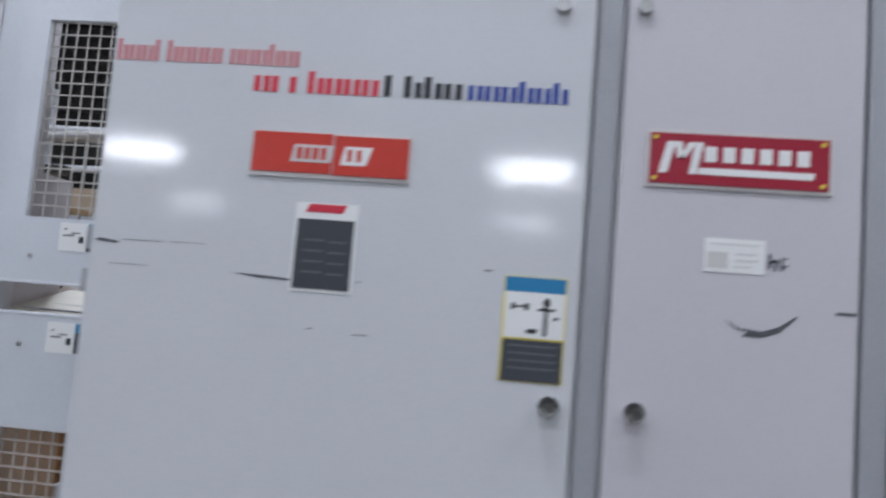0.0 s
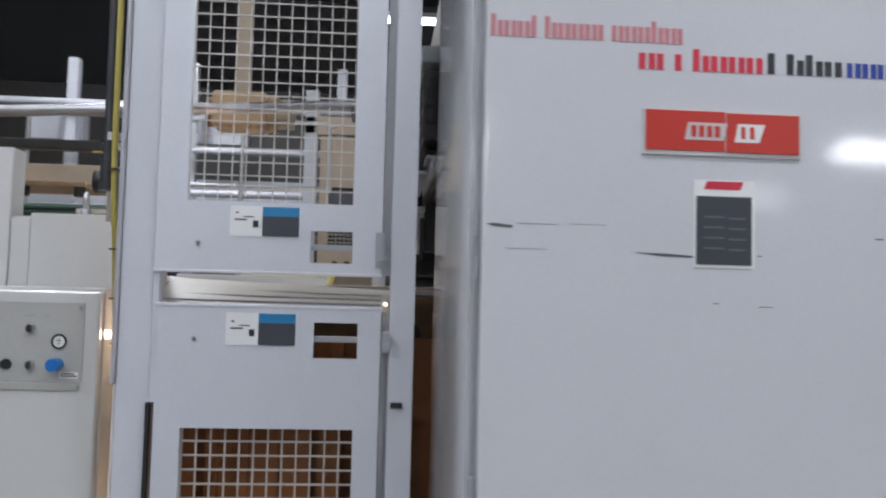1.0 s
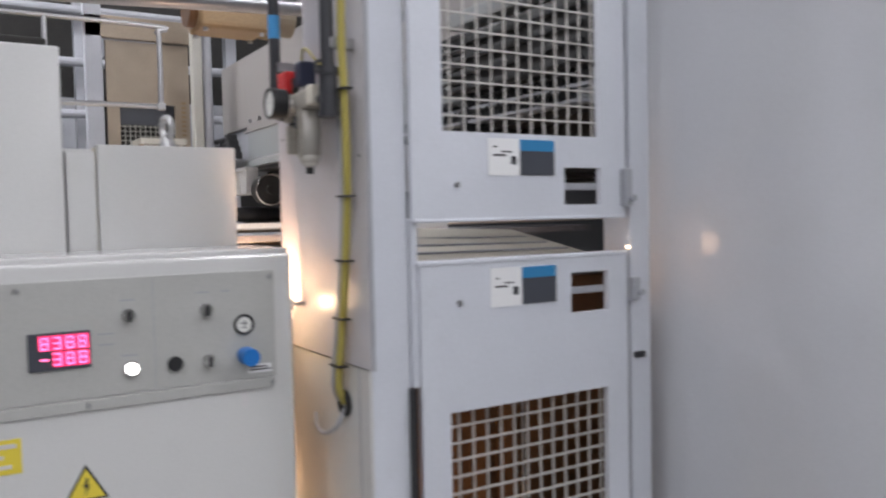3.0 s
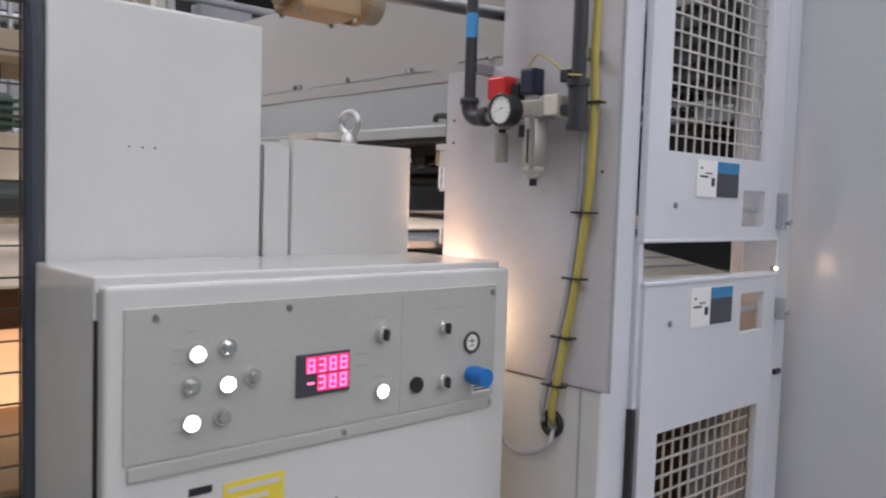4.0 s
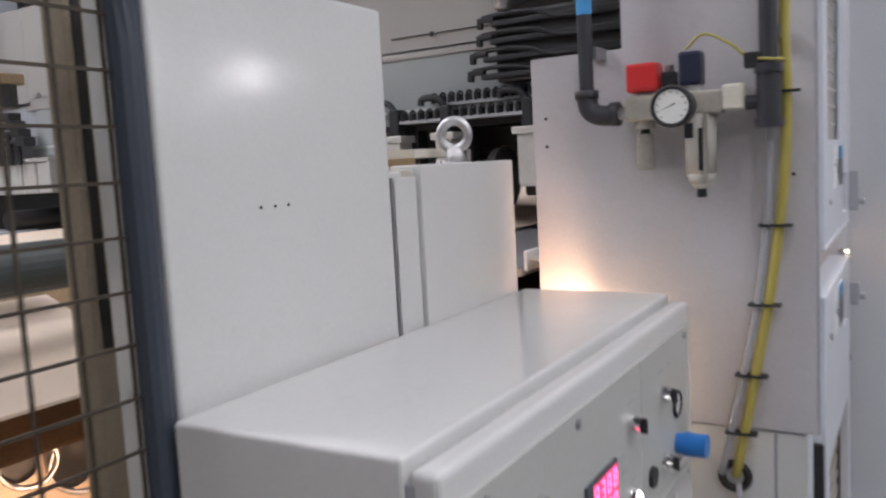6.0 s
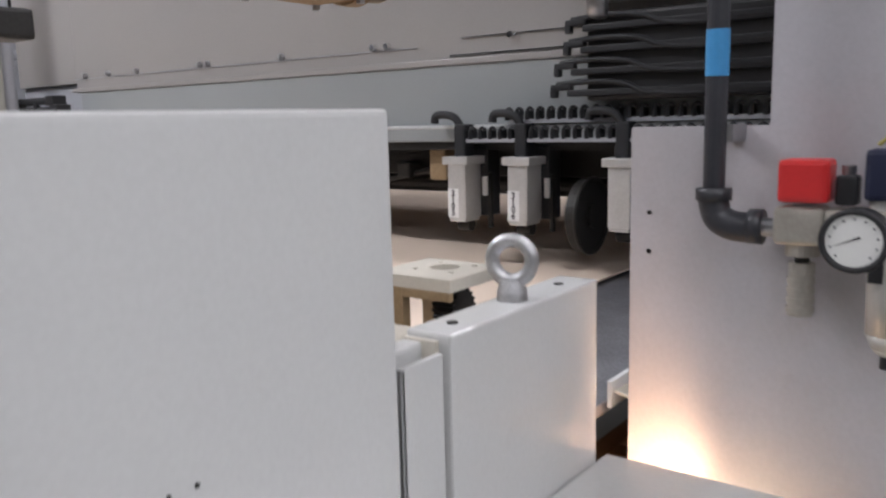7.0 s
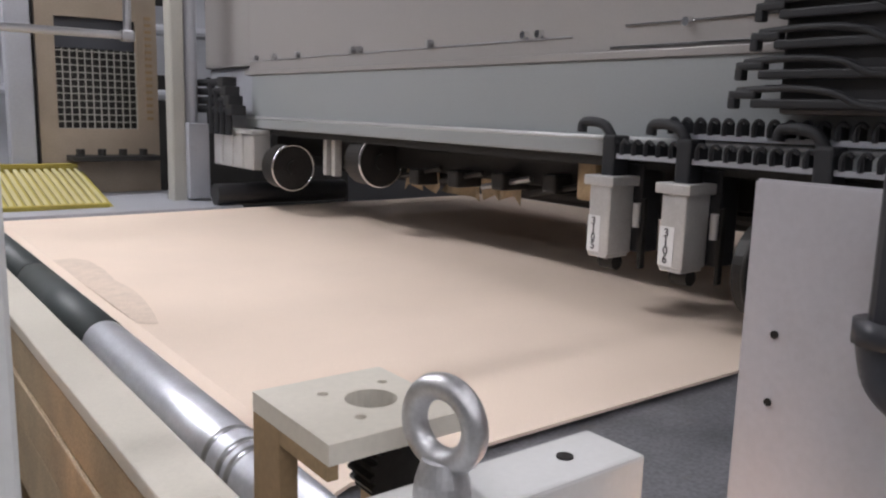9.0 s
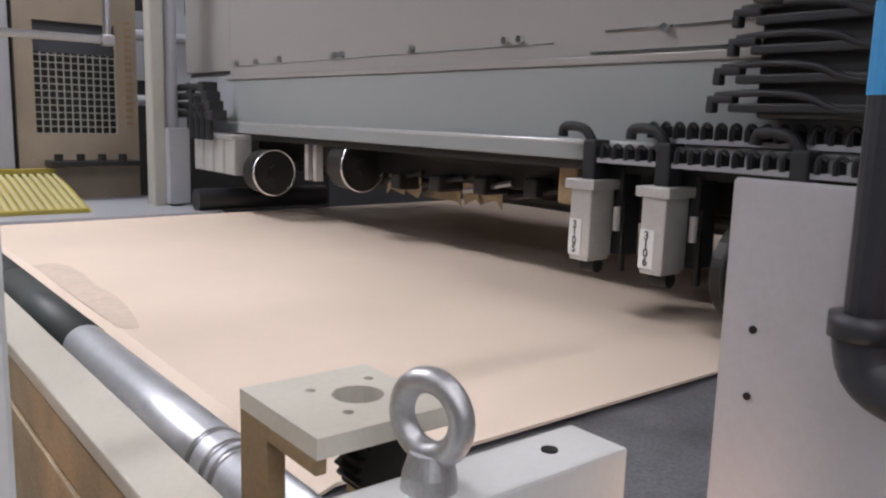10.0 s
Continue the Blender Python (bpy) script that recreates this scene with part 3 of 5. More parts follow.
part("hinge_strip", boxm(0.685, 0.692, GY - 0.008, GY - 0.002, 0.3, 1.08), GREYPOST, lo)
for d, z0, z1 in ((lo, 0.3, 1.2), (up, 1.302, 2.19)):
    part("jamb_strip", boxm(0.6815, 0.7028, GY + 0.008, GY + 0.018, z0, z1), GREYPOST, d)
part("rubber_stop", boxm(0.712, 0.744, GY - 0.012, GY - 0.002, 0.95, 0.964, 0.002), BLACK, enc, "small black rubber stop")

# ---- control box ----
BX0, BX1, BY0, BY1, BZ = -0.897, -0.097, 0.167, 0.458, 1.247
ctrl = thing("control_box", "white steel control box with a grey operator panel", "control box", at=(-0.5, 0.3, 0))
part("body", boxm(BX0, BX1, BY0 + 0.032, BY1, 0.1, BZ, 0.005, 3), PAINT_WARM, ctrl)
part("plinth", boxm(BX0 + 0.03, BX1 - 0.03, BY0 + 0.06, BY1 - 0.02, 0.0, 0.1), DARKFRAME, ctrl)
# Grey infill that darkens the groove between door and body like shade.
part("gasket", boxm(BX0 + 0.004, BX1 - 0.004, BY0 + 0.022, BY0 + 0.034, 0.12, BZ - 0.022), GREYPOST, ctrl)
front = part("door", boxm(BX0 + 0.004, BX1 - 0.003, BY0, BY0 + 0.0295, 0.11, BZ - 0.011, 0.009, 4), PAINT_WARM, ctrl)
# Dark rod in place of the soft shadow line at the door's side.
part("side_hinge", cyl((BX0 + 0.003, BY0 + 0.028, 0.3), (BX0 + 0.003, BY0 + 0.028, BZ - 0.06), 0.004, 10), DARKM, ctrl)
PY = BY0 - 0.003
fascia = part("fascia", boxm(-0.868, -0.14, PY, BY0 + 0.001, 0.986, 1.204, 0.001), PANELGREY, front, "grey operator panel")
part("fascia_strip", boxm(-0.862, -0.146, PY - 0.002, BY0 + 0.001, 0.962, 0.983, 0.002), PANELGREY, front)
part("divider", bars_y([(-0.3805, -0.379, 0.99, 1.2)], PY, 0.0006), GREYPOST, fascia)
for x, z in ((-0.825, 1.19), (-0.61, 1.19), (-0.15, 1.19), (-0.5, 0.972), (-0.15, 0.972)):
    part("screw", cyl((x, PY + 0.001, z), (x, PY - 0.003, z), 0.005, 10), STEEL, fascia)


def push_button(x, z, lens, label, r=0.0145, lit=False):
    b = cyl((x, PY, z), (x, PY - 0.007, z), r, 24, r * 0.93)
    bezel = part("push_button", b, CHROME, fascia, label)
    part("lens", cyl((x, PY - 0.006, z), (x, PY - 0.012 if not lit else PY - 0.009, z), r * 0.8, 20, r * (0.66 if lit else 0.45)), lens, bezel)


for x, z in ((-0.764, 1.133), (-0.716, 1.083), (-0.772, 1.033), (-0.423, 1.032)):
    push_button(x, z, LITLAMP, "lit white push button", 0.0155, True)
for x, z in ((-0.716, 1.138), (-0.772, 1.087), (-0.674, 1.089), (-0.724, 1.036)):
    push_button(x, z, DIMLENS, "unlit clear push button in a chrome bezel", 0.0145)
for x, z in ((-0.426, 1.133), (-0.281, 1.132), (-0.278, 1.031)):
    b = cyl((x, PY, z), (x, PY - 0.008, z), 0.0135, 24, 0.0125)
    bezel = part("selector_switch", b, CHROME, fascia, "chrome selector switch")
    part("switch_handle", boxm(x - 0.0022, x + 0.0026, PY - 0.022, PY - 0.006, z - 0.011, z + 0.009, 0.002), BLACK, bezel)
    part("switch_cap", cyl((x, PY - 0.007, z), (x, PY - 0.015, z), 0.0115, 20, 0.0105), CHROME, bezel)
part("push_button", cyl((-0.343, PY, 1.032), (-0.343, PY - 0.006, 1.032), 0.0145, 24), BLACK, fascia, "black blanking plug")
part("gauge_ring", ring((-0.205, PY - 0.002, 1.096), (0, 1, 0), 0.0185, 0.003, 28, 8), BLACK, fascia, "black ring of a small dial")
part("dial", cyl((-0.205, PY, 1.096), (-0.205, PY - 0.002, 1.096), 0.0175, 24), DIALW, fascia)
part("dial_bars", bars_y([(-0.213, -0.197, 1.098, 1.1), (-0.206, -0.204, 1.094, 1.105), (-0.21, -0.2, 1.089, 1.091)], PY - 0.002, 0.0005), BLACKTEXT, fascia)
b = cyl((-0.205, PY, 1.034), (-0.205, PY - 0.012, 1.034), 0.016, 24)
cyl((-0.205, PY - 0.012, 1.034), (-0.205, PY - 0.045, 1.034), 0.0185, 18, 0.0175, bm=b)
part("regulator_knob", b, BLUEKNOB, fascia, "blue plastic regulator knob")
dymo = part("print_label", bars_y([(-0.2, -0.15, 0.995, 1.012)], PY, 0.0006), WHITE, fascia)
part("print_bars", bars_y([(-0.197, -0.16, 1.006, 1.009), (-0.197, -0.152, 1.0, 1.003)], PY - 0.0006, 0.0004), BLACKTEXT, dymo)
part("stain", poly_y([(-0.214, 0.962), (-0.2, 0.962), (-0.201, 0.93), (-0.206, 0.922), (-0.212, 0.93)], BY0, 0.0005), SILVER, front)
disp = part("display", boxm(-0.605, -0.502, PY - 0.004, PY + 0.001, 1.05, 1.118, 0.001), LABELGREY, fascia, "dark display with pink glowing figures")
seg = []
for row, z in ((0, 1.089), (1, 1.06)):
    for i in range(4):
        x = -0.585 + 0.021 * i
        if row == 1 and i == 0:
            seg.append((x, x + 0.012, z + 0.009, z + 0.012))
            continue
        seg += [(x, x + 0.013, z + 0.019, z + 0.0215), (x, x + 0.013, z + 0.009, z + 0.0115), (x, x + 0.013, z - 0.001, z + 0.0015), (x + 0.0105, x + 0.013, z, z + 0.02)]
        if i != 1:
            seg.append((x, x + 0.0025, z, z + 0.02))
part("figures", bars_y(seg, PY - 0.004, 0.001), PINKLED, disp, "pink glowing figures")
part("glow_field", bars_y([(-0.588, -0.504, 1.086, 1.114), (-0.566, -0.504, 1.056, 1.084)], PY - 0.004, 0.0004), PINKDIM, disp)
small = []
for x, z, n in ((-0.8, 1.14, 2), (-0.8, 1.12, 2), (-0.8, 1.04, 2), (-0.44, 1.16, 3), (-0.3, 1.165, 3), (-0.25, 1.165, 2), (-0.48, 1.1, 3), (-0.48, 1.08, 3), (-0.44, 1.056, 3), (-0.78, 1.165, 2), (-0.8, 1.02, 2)):
    small += [(x, x + 0.009 * n, z, z + 0.003)]
part("print_bars", bars_y(small, PY, 0.0005), GREYPOST, fascia)
for o in (disp, *[c for c in front.children if c.name.startswith(("sticker", "warning", "emergency"))]):
    o.location = (0.009, 0, -0.006)
# stickers under the panel
yel = part("sticker", bars_y([(-0.717, -0.612, 0.868, 0.93)], BY0, 0.0008), YELLOWS, front, "yellow sticker with faded black print")
part("print_bars", bars_y([(-0.71, -0.62, 0.914, 0.922), (-0.7, -0.64, 0.896, 0.903), (-0.708, -0.628, 0.878, 0.885)], BY0 - 0.0008, 0.0004), SILVER, yel)
tri = part("warning_triangle", poly_y([(-0.548, 0.796), (-0.47, 0.796), (-0.509, 0.864)], BY0, 0.0008), BLACK, front, "yellow triangular electrical warning sticker")
part("triangle_field", poly_y([(-0.541, 0.8), (-0.477, 0.8), (-0.509, 0.856)], BY0 - 0.0008, 0.0005), YELLOWS, tri)
part("pictogram", poly_y([(-0.509, 0.838), (-0.515, 0.82), (-0.509, 0.822), (-0.513, 0.804), (-0.502, 0.826), (-0.508, 0.825), (-0.504, 0.838)], BY0 - 0.0013, 0.0005), BLACKTEXT, tri)
es = part("emergency_stop", cyl((-0.752, BY0 + 0.001, 0.885), (-0.752, BY0 - 0.022, 0.885), 0.015, 20), BLACK, front, "red mushroom emergency stop")
b = cyl((-0.752, BY0 - 0.02, 0.885), (-0.752, BY0 - 0.03, 0.885), 0.017, 24, 0.021)
cyl((-0.752, BY0 - 0.03, 0.885), (-0.752, BY0 - 0.04, 0.885), 0.021, 24, 0.012, bm=b)
part("mushroom_head", b, ESTOP, es, smooth=True)
part("sticker", bars_y([(-0.772, -0.735, 0.922, 0.934)], BY0, 0.0008), BLACK, front, "small black name tag")

# ---- tall cover behind the control box, with the dark gate frame ----
cover = thing("motor_cover", "tall smooth white sheet-metal cover", "machine cover", at=(-0.69, 0.5, 0))
part("shell", boxm(-0.878, -0.49, 0.468, 0.56, 0.3, 1.685, 0.006, 3), PAINT_WARM, cover)
for x in (-0.745, -0.722, -0.7):
    part("screw", cyl((x, 0.469, 1.44), (x, 0.4665, 1.44), 0.0018, 8), DARKM, cover)
gate = thing("mesh_gate", "dark steel gate frame filled with rusty wire mesh", "gate", at=(-0.9, 0.48, 0))
fr = [(-0.892, 0.482, 0.2), (-0.892, 0.482, 1.0), (-0.892, 0.482, 1.6), (-0.892, 0.482, 1.655), (-0.899, 0.482, 1.675), (-0.918, 0.482, 1.685), (-1.2, 0.482, 1.688), (-2.3, 0.482, 1.69)]
part("gate_frame", sweep(fr, 0.0165, 12), DARKFRAME, gate, "dark blue-grey tube frame")
grille(gate, -2.302, -0.91, 0.3, 1.68, 0.488, 0.0515, 0.0016, WIREDARK)

# ---- side frame plates with the lifting eye ----
sf = thing("side_frame", "white painted steel side frame plate of the machine", "machine frame", at=(-0.27, 0.48, 0))
part("plate", boxm(-0.424, -0.12, 0.46, 0.513, 0.2, 1.478, 0.003), PAINT_WARM, sf)
b = boxm(-0.489, -0.428, 0.466, 0.472, 0.2, 1.462, 0.002)
boxm(-0.489, -0.483, 0.466, 0.51, 0.2, 1.462, 0.002, bm=b)
part("channel", b, PAINT_WARM, sf, "bent sheet-metal channel")
part("channel_floor", boxm(-0.483, -0.431, 0.472, 0.49, 0.2, 1.45), DARKM, sf)
part("bar", boxm(-0.52, -0.428, 0.489, 0.513, 0.2, 1.47, 0.004), PAINT_WARM, sf)
part("rear_block", boxm(-0.52, -0.36, 0.516, 0.6, 0.2, 1.46, 0.003), CREAM, sf)
part("end_cap", boxm(-0.4305, -0.4245, 0.473, 0.511, 0.3, 1.472, 0.001), CREAM, sf)
for x in (-0.384, -0.169):
    part("socket", cyl((x, 0.487, 1.4775), (x, 0.487, 1.4792), 0.0058, 14), DARKM, sf, "dark bolt hole")
eyeb = thing("lifting_eye", "zinc-plated steel lifting eye bolt screwed into the frame", "eye bolt", at=(-0.268, 0.49, 1.478))
part("eye_ring", ring((-0.268, 0.49, 1.522), (0.97, 0.24, 0), 0.0225, 0.008, 44, 14), ZINC, eyeb, smooth=True)
b = cyl((-0.268, 0.49, 1.478), (-0.268, 0.49, 1.488), 0.0175, 28, 0.0165)
cyl((-0.268, 0.49, 1.488), (-0.268, 0.49, 1.501), 0.0165, 28, 0.0125, bm=b)
part("collar", b, ZINC, eyeb)

# bracket behind the eye bolt
br = thing("motor_bracket", "cream steel mounting bracket with a round bore", "bracket", at=(-0.25, 0.63, 1.4))


def plate_with_bores(x0, x1, y0, y1, z0, z1, bores):
    """A flat plate with round holes right through it."""
    b = bmesh.new()
    loops = [[(x0, y0), (x1, y0), (x1, y1), (x0, y1)]]
    for cx, cy, r in bores:
        loops.append([(cx + r * math.cos(a), cy + r * math.sin(a)) for a in [2 * math.pi * k / 24 for k in range(24)]])
    edges = []
    for lp in loops:
        vs = [b.verts.new((x, y, z1)) for x, y in lp]
        edges += [b.edges.new((vs[i], vs[(i + 1) % len(vs)])) for i in range(len(vs))]
    bmesh.ops.triangle_fill(b, edges=edges, use_beauty=True, use_dissolve=False)
    for f in list(b.faces):
        c = f.calc_center_median()
        if any((c.x - cx) ** 2 + (c.y - cy) ** 2 < (r * 0.97) ** 2 for cx, cy, r in bores):
            b.faces.remove(f)
    top = b.faces[:]
    ext = bmesh.ops.extrude_face_region(b, geom=top)
    for v in [g for g in ext["geom"] if isinstance(g, bmesh.types.BMVert)]:
        v.co.z = z0
    bmesh.ops.recalc_face_normals(b, faces=b.faces[:])
    return b


part("gusset", boxm(-0.317, -0.309, 0.54, 0.606, 1.478, 1.489, 0.001), TAN, br)
part("top_plate", plate_with_bores(-0.317, -0.212, 0.538, 0.648, 1.489, 1.503, [(-0.254, 0.592, 0.0185), (-0.278, 0.617, 0.004), (-0.229, 0.617, 0.004), (-0.278, 0.566, 0.004), (-0.229, 0.566, 0.004)]), CREAM, br)
# Added dark disc below the plate, so that the bore looks shaded.
part("bearing", cyl((-0.254, 0.592, 1.476), (-0.254, 0.592, 1.488), 0.022, 24), DARKM, br, "dark disc that stands for the shade in the bore")
part("leg", boxm(-0.317, -0.303, 0.606, 0.648, 1.25, 1.489, 0.001), TAN, br, "tan stained leg plate")
part("leg", boxm(-0.228, -0.213, 0.606, 0.648, 1.25, 1.489, 0.001), TAN, br, "tan stained leg plate")
b = bmesh.new()
rim = [(0.025 if k % 4 < 2 else 0.021, 2 * math.pi * k / 72) for k in range(72)]
near = [b.verts.new((-0.24 + r * math.cos(a), 0.575, 1.452 + r * math.sin(a))) for r, a in rim]
back = [b.verts.new((-0.24 + r * math.cos(a), 0.605, 1.452 + r * math.sin(a))) for r, a in rim]
b.faces.new(near)
b.faces.new(back[::-1])
for k in range(72):
    b.faces.new((near[k], near[(k + 1) % 72], back[(k + 1) % 72], back[k]))
bmesh.ops.recalc_face_normals(b, faces=b.faces[:])
part("gear", b, DARKM, br, "dark toothed gear")

# ---- the board web, its roller and the deck ----
WZ, WY0, WY1 = 1.28, 0.88, 3.28
web = thing("board_web", "pale kraft corrugated board web running through the machine", "cardboard web", at=(0.4, 2, WZ))
b = bmesh.new()
prof = [(-0.14, 1.225), (-0.132, 1.255), (-0.12, 1.273), (-0.1, 1.28), (0.2, 1.28), (0.6, 1.281), (0.95, 1.282), (1.15, 1.283), (1.5, 1.285), (2.2, 1.29), (3.9, 1.3)]
ys = [WY0 + (WY1 - WY0) * i / 24 for i in range(25)]
grid = []
for x, z in prof:
    grid.append([b.verts.new((x, y, z + 0.0015 * math.sin(y * 9 + x * 3))) for y in ys])
for i in range(len(prof) - 1):
    for k in range(24):
        b.faces.new((grid[i][k], grid[i + 1][k], grid[i + 1][k + 1], grid[i][k + 1]))
ext = bmesh.ops.extrude_face_region(b, geom=b.faces[:])
for v in [g for g in ext["geom"] if isinstance(g, bmesh.types.BMVert)]:
    v.co.z -= 0.005
bmesh.ops.recalc_face_normals(b, faces=b.faces[:])
part("sheet", b, BOARD, web)
# Rough patch, a little darker than the sheet around it.
b = bmesh.new()
b.faces.new([b.verts.new(p) for p in [(-0.1, 1.69, 1.2822), (-0.085, 1.67, 1.2822), (-0.066, 1.665, 1.2822), (-0.05, 1.74, 1.2822), (-0.032, 1.86, 1.2822), (-0.022, 1.98, 1.2822), (-0.03, 2.1, 1.2822), (-0.018, 2.24, 1.2822), (-0.022, 2.38, 1.2822), (-0.05, 2.44, 1.2822), (-0.1, 2.43, 1.2822)]])
ext = bmesh.ops.extrude_face_region(b, geom=b.faces[:])
for v in [g for g in ext["geom"] if isinstance(g, bmesh.types.BMVert)]:
    v.co.z -= 0.0028
bmesh.ops.recalc_face_normals(b, faces=b.faces[:])
part("scraped_patch", b, DARKERKRAFT, web, "rough darker patch of board")

RX, RZ, RR = -0.166, 1.262, 0.04
rol = thing("guide_roller", "steel guide roller with a grey rubber sleeve", "roller", at=(RX, 2, RZ))
part("steel_shell", cyl((RX, 0.78, RZ), (RX, 1.66, RZ), RR, 40), ROLLER, rol, smooth=False)
part("sleeve", cyl((RX, 1.66, RZ), (RX, 2.3, RZ), RR + 0.001, 40), RUBBER, rol, "grey-green rubber sleeve")
part("sleeve", cyl((RX, 2.307, RZ), (RX, 3.4, RZ), RR + 0.001, 40), RUBBER, rol, "grey-green rubber sleeve")
for y in (0.98, 1.005, 1.05):
    part("groove_ring", cyl((RX, y, RZ), (RX, y + 0.012, RZ), RR + 0.0012, 40), STEEL, rol)
part("journal", cyl((RX, 0.6, RZ), (RX, 0.78, RZ), 0.014, 20), STEEL, rol)
for o in rol.children:
    for p in o.data.polygons:
        p.use_smooth = len(p.vertices) == 4
cb = thing("cross_beam", "cream cross beam with tan stained side boards", "machine beam", at=(-0.33, 2, 1.2))
part("top_bar", boxm(-0.288, -0.214, 0.62, 3.4, 1.255, 1.28, 0.004), CREAM, cb)
for z0, z1, x in ((1.165, 1.255, -0.284), (1.065, 1.158, -0.287), (0.92, 1.058, -0.284)):
    part("side_board", boxm(x, x + 0.03, 0.62, 3.4, z0, z1, 0.003), BOARDTAN, cb, "tan stained board")
solid("deck_plate", boxm(-0.118, 1.05, 0.516, 0.92, 1.25, 1.268, 0.002), DECK, "worn dark grey steel deck plate beside the web", "deck")
solid("far_deck_plate", boxm(-0.6, 0.8, 3.285, 4.0, 1.265, 1.29, 0.002), GREYPOST, "grey steel deck at the far side of the web", "deck")
lower = thing("lower_frame", "dark brown oiled lower machine frame under the web", "machine frame", at=(0.4, 1.5, 0))
part("side_wall", boxm(-0.1, 1.4, 0.6, 0.64, 0.0, 1.1, 0.004), BROWN, lower)
# Added panel, tan instead of brown so the gap seems warmly lit.
part("end_panel", boxm(-0.16, 0.0, 0.575, 0.598, 0.0, 1.2, 0.004), BOARDTAN, lower, "added tan panel, coloured paler for the warm glow")
part("cross_tie", cyl((0.3, 0.64, 0.9), (0.3, 3.2, 0.9), 0.06, 20), BROWN, lower)
part("cross_tie", cyl((0.75, 0.64, 1.1), (0.75, 3.2, 1.1), 0.07, 20), DARKM, lower)
part("far_wall", boxm(-0.6, 1.4, 3.4, 3.45, 0.0, 1.24, 0.004), TAN, lower)
for i in range(7):
    part("rib", boxm(0.12 + 0.1 * i, 0.16 + 0.1 * i, 0.56, 0.6, 0.1, 1.1, 0.002), BROWN, lower)

chute = thing("trim_chute", "pale sloping trim chute behind the door gap", "chute", at=(0.4, 0.3, 1.2))
b = bmesh.new()
b.faces.new([b.verts.new(p) for p in [(0.02, 0.12, 1.205), (0.7, 0.12, 1.2), (0.72, 0.5, 1.262), (0.02, 0.5, 1.288)]])
ext = bmesh.ops.extrude_face_region(b, geom=b.faces[:])
for v in [g for g in ext["geom"] if isinstance(g, bmesh.types.BMVert)]:
    v.co.z -= 0.004
bmesh.ops.recalc_face_normals(b, faces=b.faces[:])
part("chute_plate", b, CREAM, chute)
part("chute_lip", boxm(0.02, 0.5, 0.505, 0.512, 1.26, 1.3, 0.001), WHITE, chute)
for i in range(3):
    part("rib", sweep([(0.05, 0.2 + 0.09 * i, 1.221 + 0.016 * i), (0.68, 0.2 + 0.09 * i, 1.216 + 0.013 * i)], 0.003, 6), GREYPOST, chute)

# ---- the slitter beam ----
EDGE = mat("edge_highlight", (0.55, 0.56, 0.56), 0.3, metal=0.3, vary=0.12, scale=12)
FX = 0.845
beam = thing("slitter_beam", "long grey painted steel beam across the machine", "machine beam", at=(1.1, 2, 1.6))
part("lower_panel", boxm(FX, 1.3, 0.2, 3.29, 1.655, 1.822, 0.003), BEAM, beam)
part("flange", boxm(FX - 0.025, 1.3, 0.2, 3.29, 1.612, 1.655, 0.006), BEAM, beam)
# Pale bead puts the highlight of the rounded flange edge into colour.
part("edge_bead", cyl((FX - 0.021, 0.2, 1.652), (FX - 0.021, 3.29, 1.652), 0.006, 10), EDGE, beam, "pale bead painted as the flange edge's highlight", smooth=True)
part("end_plate", boxm(FX + 0.03, 1.3, 3.3, 3.82, 1.6, 1.858, 0.003), GREYPOST, beam, "dull grey end plate")
part("flange_strip", boxm(FX - 0.01, 1.25, 0.2, 3.25, 1.59, 1.611), DARKM, beam)
part("ledge", boxm(FX - 0.006, 1.3, 0.2, 3.35, 1.822, 1.84, 0.003), BEAMTOP, beam)
part("upper_panel", boxm(FX + 0.008, 1.3, 0.2, 3.33, 1.84, 2.28, 0.003), BEAMTOP, beam)
part("upper_panel", boxm(FX + 0.01, 1.3, 3.334, 3.82, 1.86, 2.28, 0.003), BEAMTOP, beam)
# Unseen body added behind the beam to keep the web below in shadow.
part("rear_housing", boxm(1.302, 2.1, 0.2, 3.3, 1.66, 2.27, 0.004), BEAMTOP, beam)
part("lip", boxm(FX + 0.004, FX + 0.012, 1.5, 3.33, 1.877, 1.879), GREYPOST, beam)
for y in (2.884, 2.49, 2.445, 2.059, 1.658, 1.605, 1.178, 3.08, 3.25):
    part("bolt", cyl((FX + 0.009, y, 1.89), (FX - 0.008, y, 1.89), 0.011, 14, 0.009), CHROME if y < 1.8 else STEEL, beam, "small bright bolt")
part("trim_strip", boxm(FX + 0.003, FX + 0.009, 0.9, 1.34, 1.892, 1.895), CHROME, beam)
part("trim_strip", boxm(FX + 0.003, FX + 0.009, 0.9, 1.38, 1.847, 1.85), CHROME, beam)
under = thing("under_beam_carriage", "dark oily carriage rails under the beam", "machine part", at=(1.1, 2, 1.5))
part("rail", boxm(0.96, 1.04, 0.3, 3.3, 1.51, 1.59, 0.004), DARKM, under)
part("rail", cyl((1.22, 0.3, 1.46), (1.22, 3.5, 1.46), 0.03, 16), DARKM, under)
part("backing", boxm(1.3, 1.36, 0.3, 1.45, 1.42, 1.6), DARKM, under)
part("guide_block", boxm(0.87, 0.96, 1.42, 1.48, 1.5, 1.6, 0.01), TAN, under, "rusty guide block")


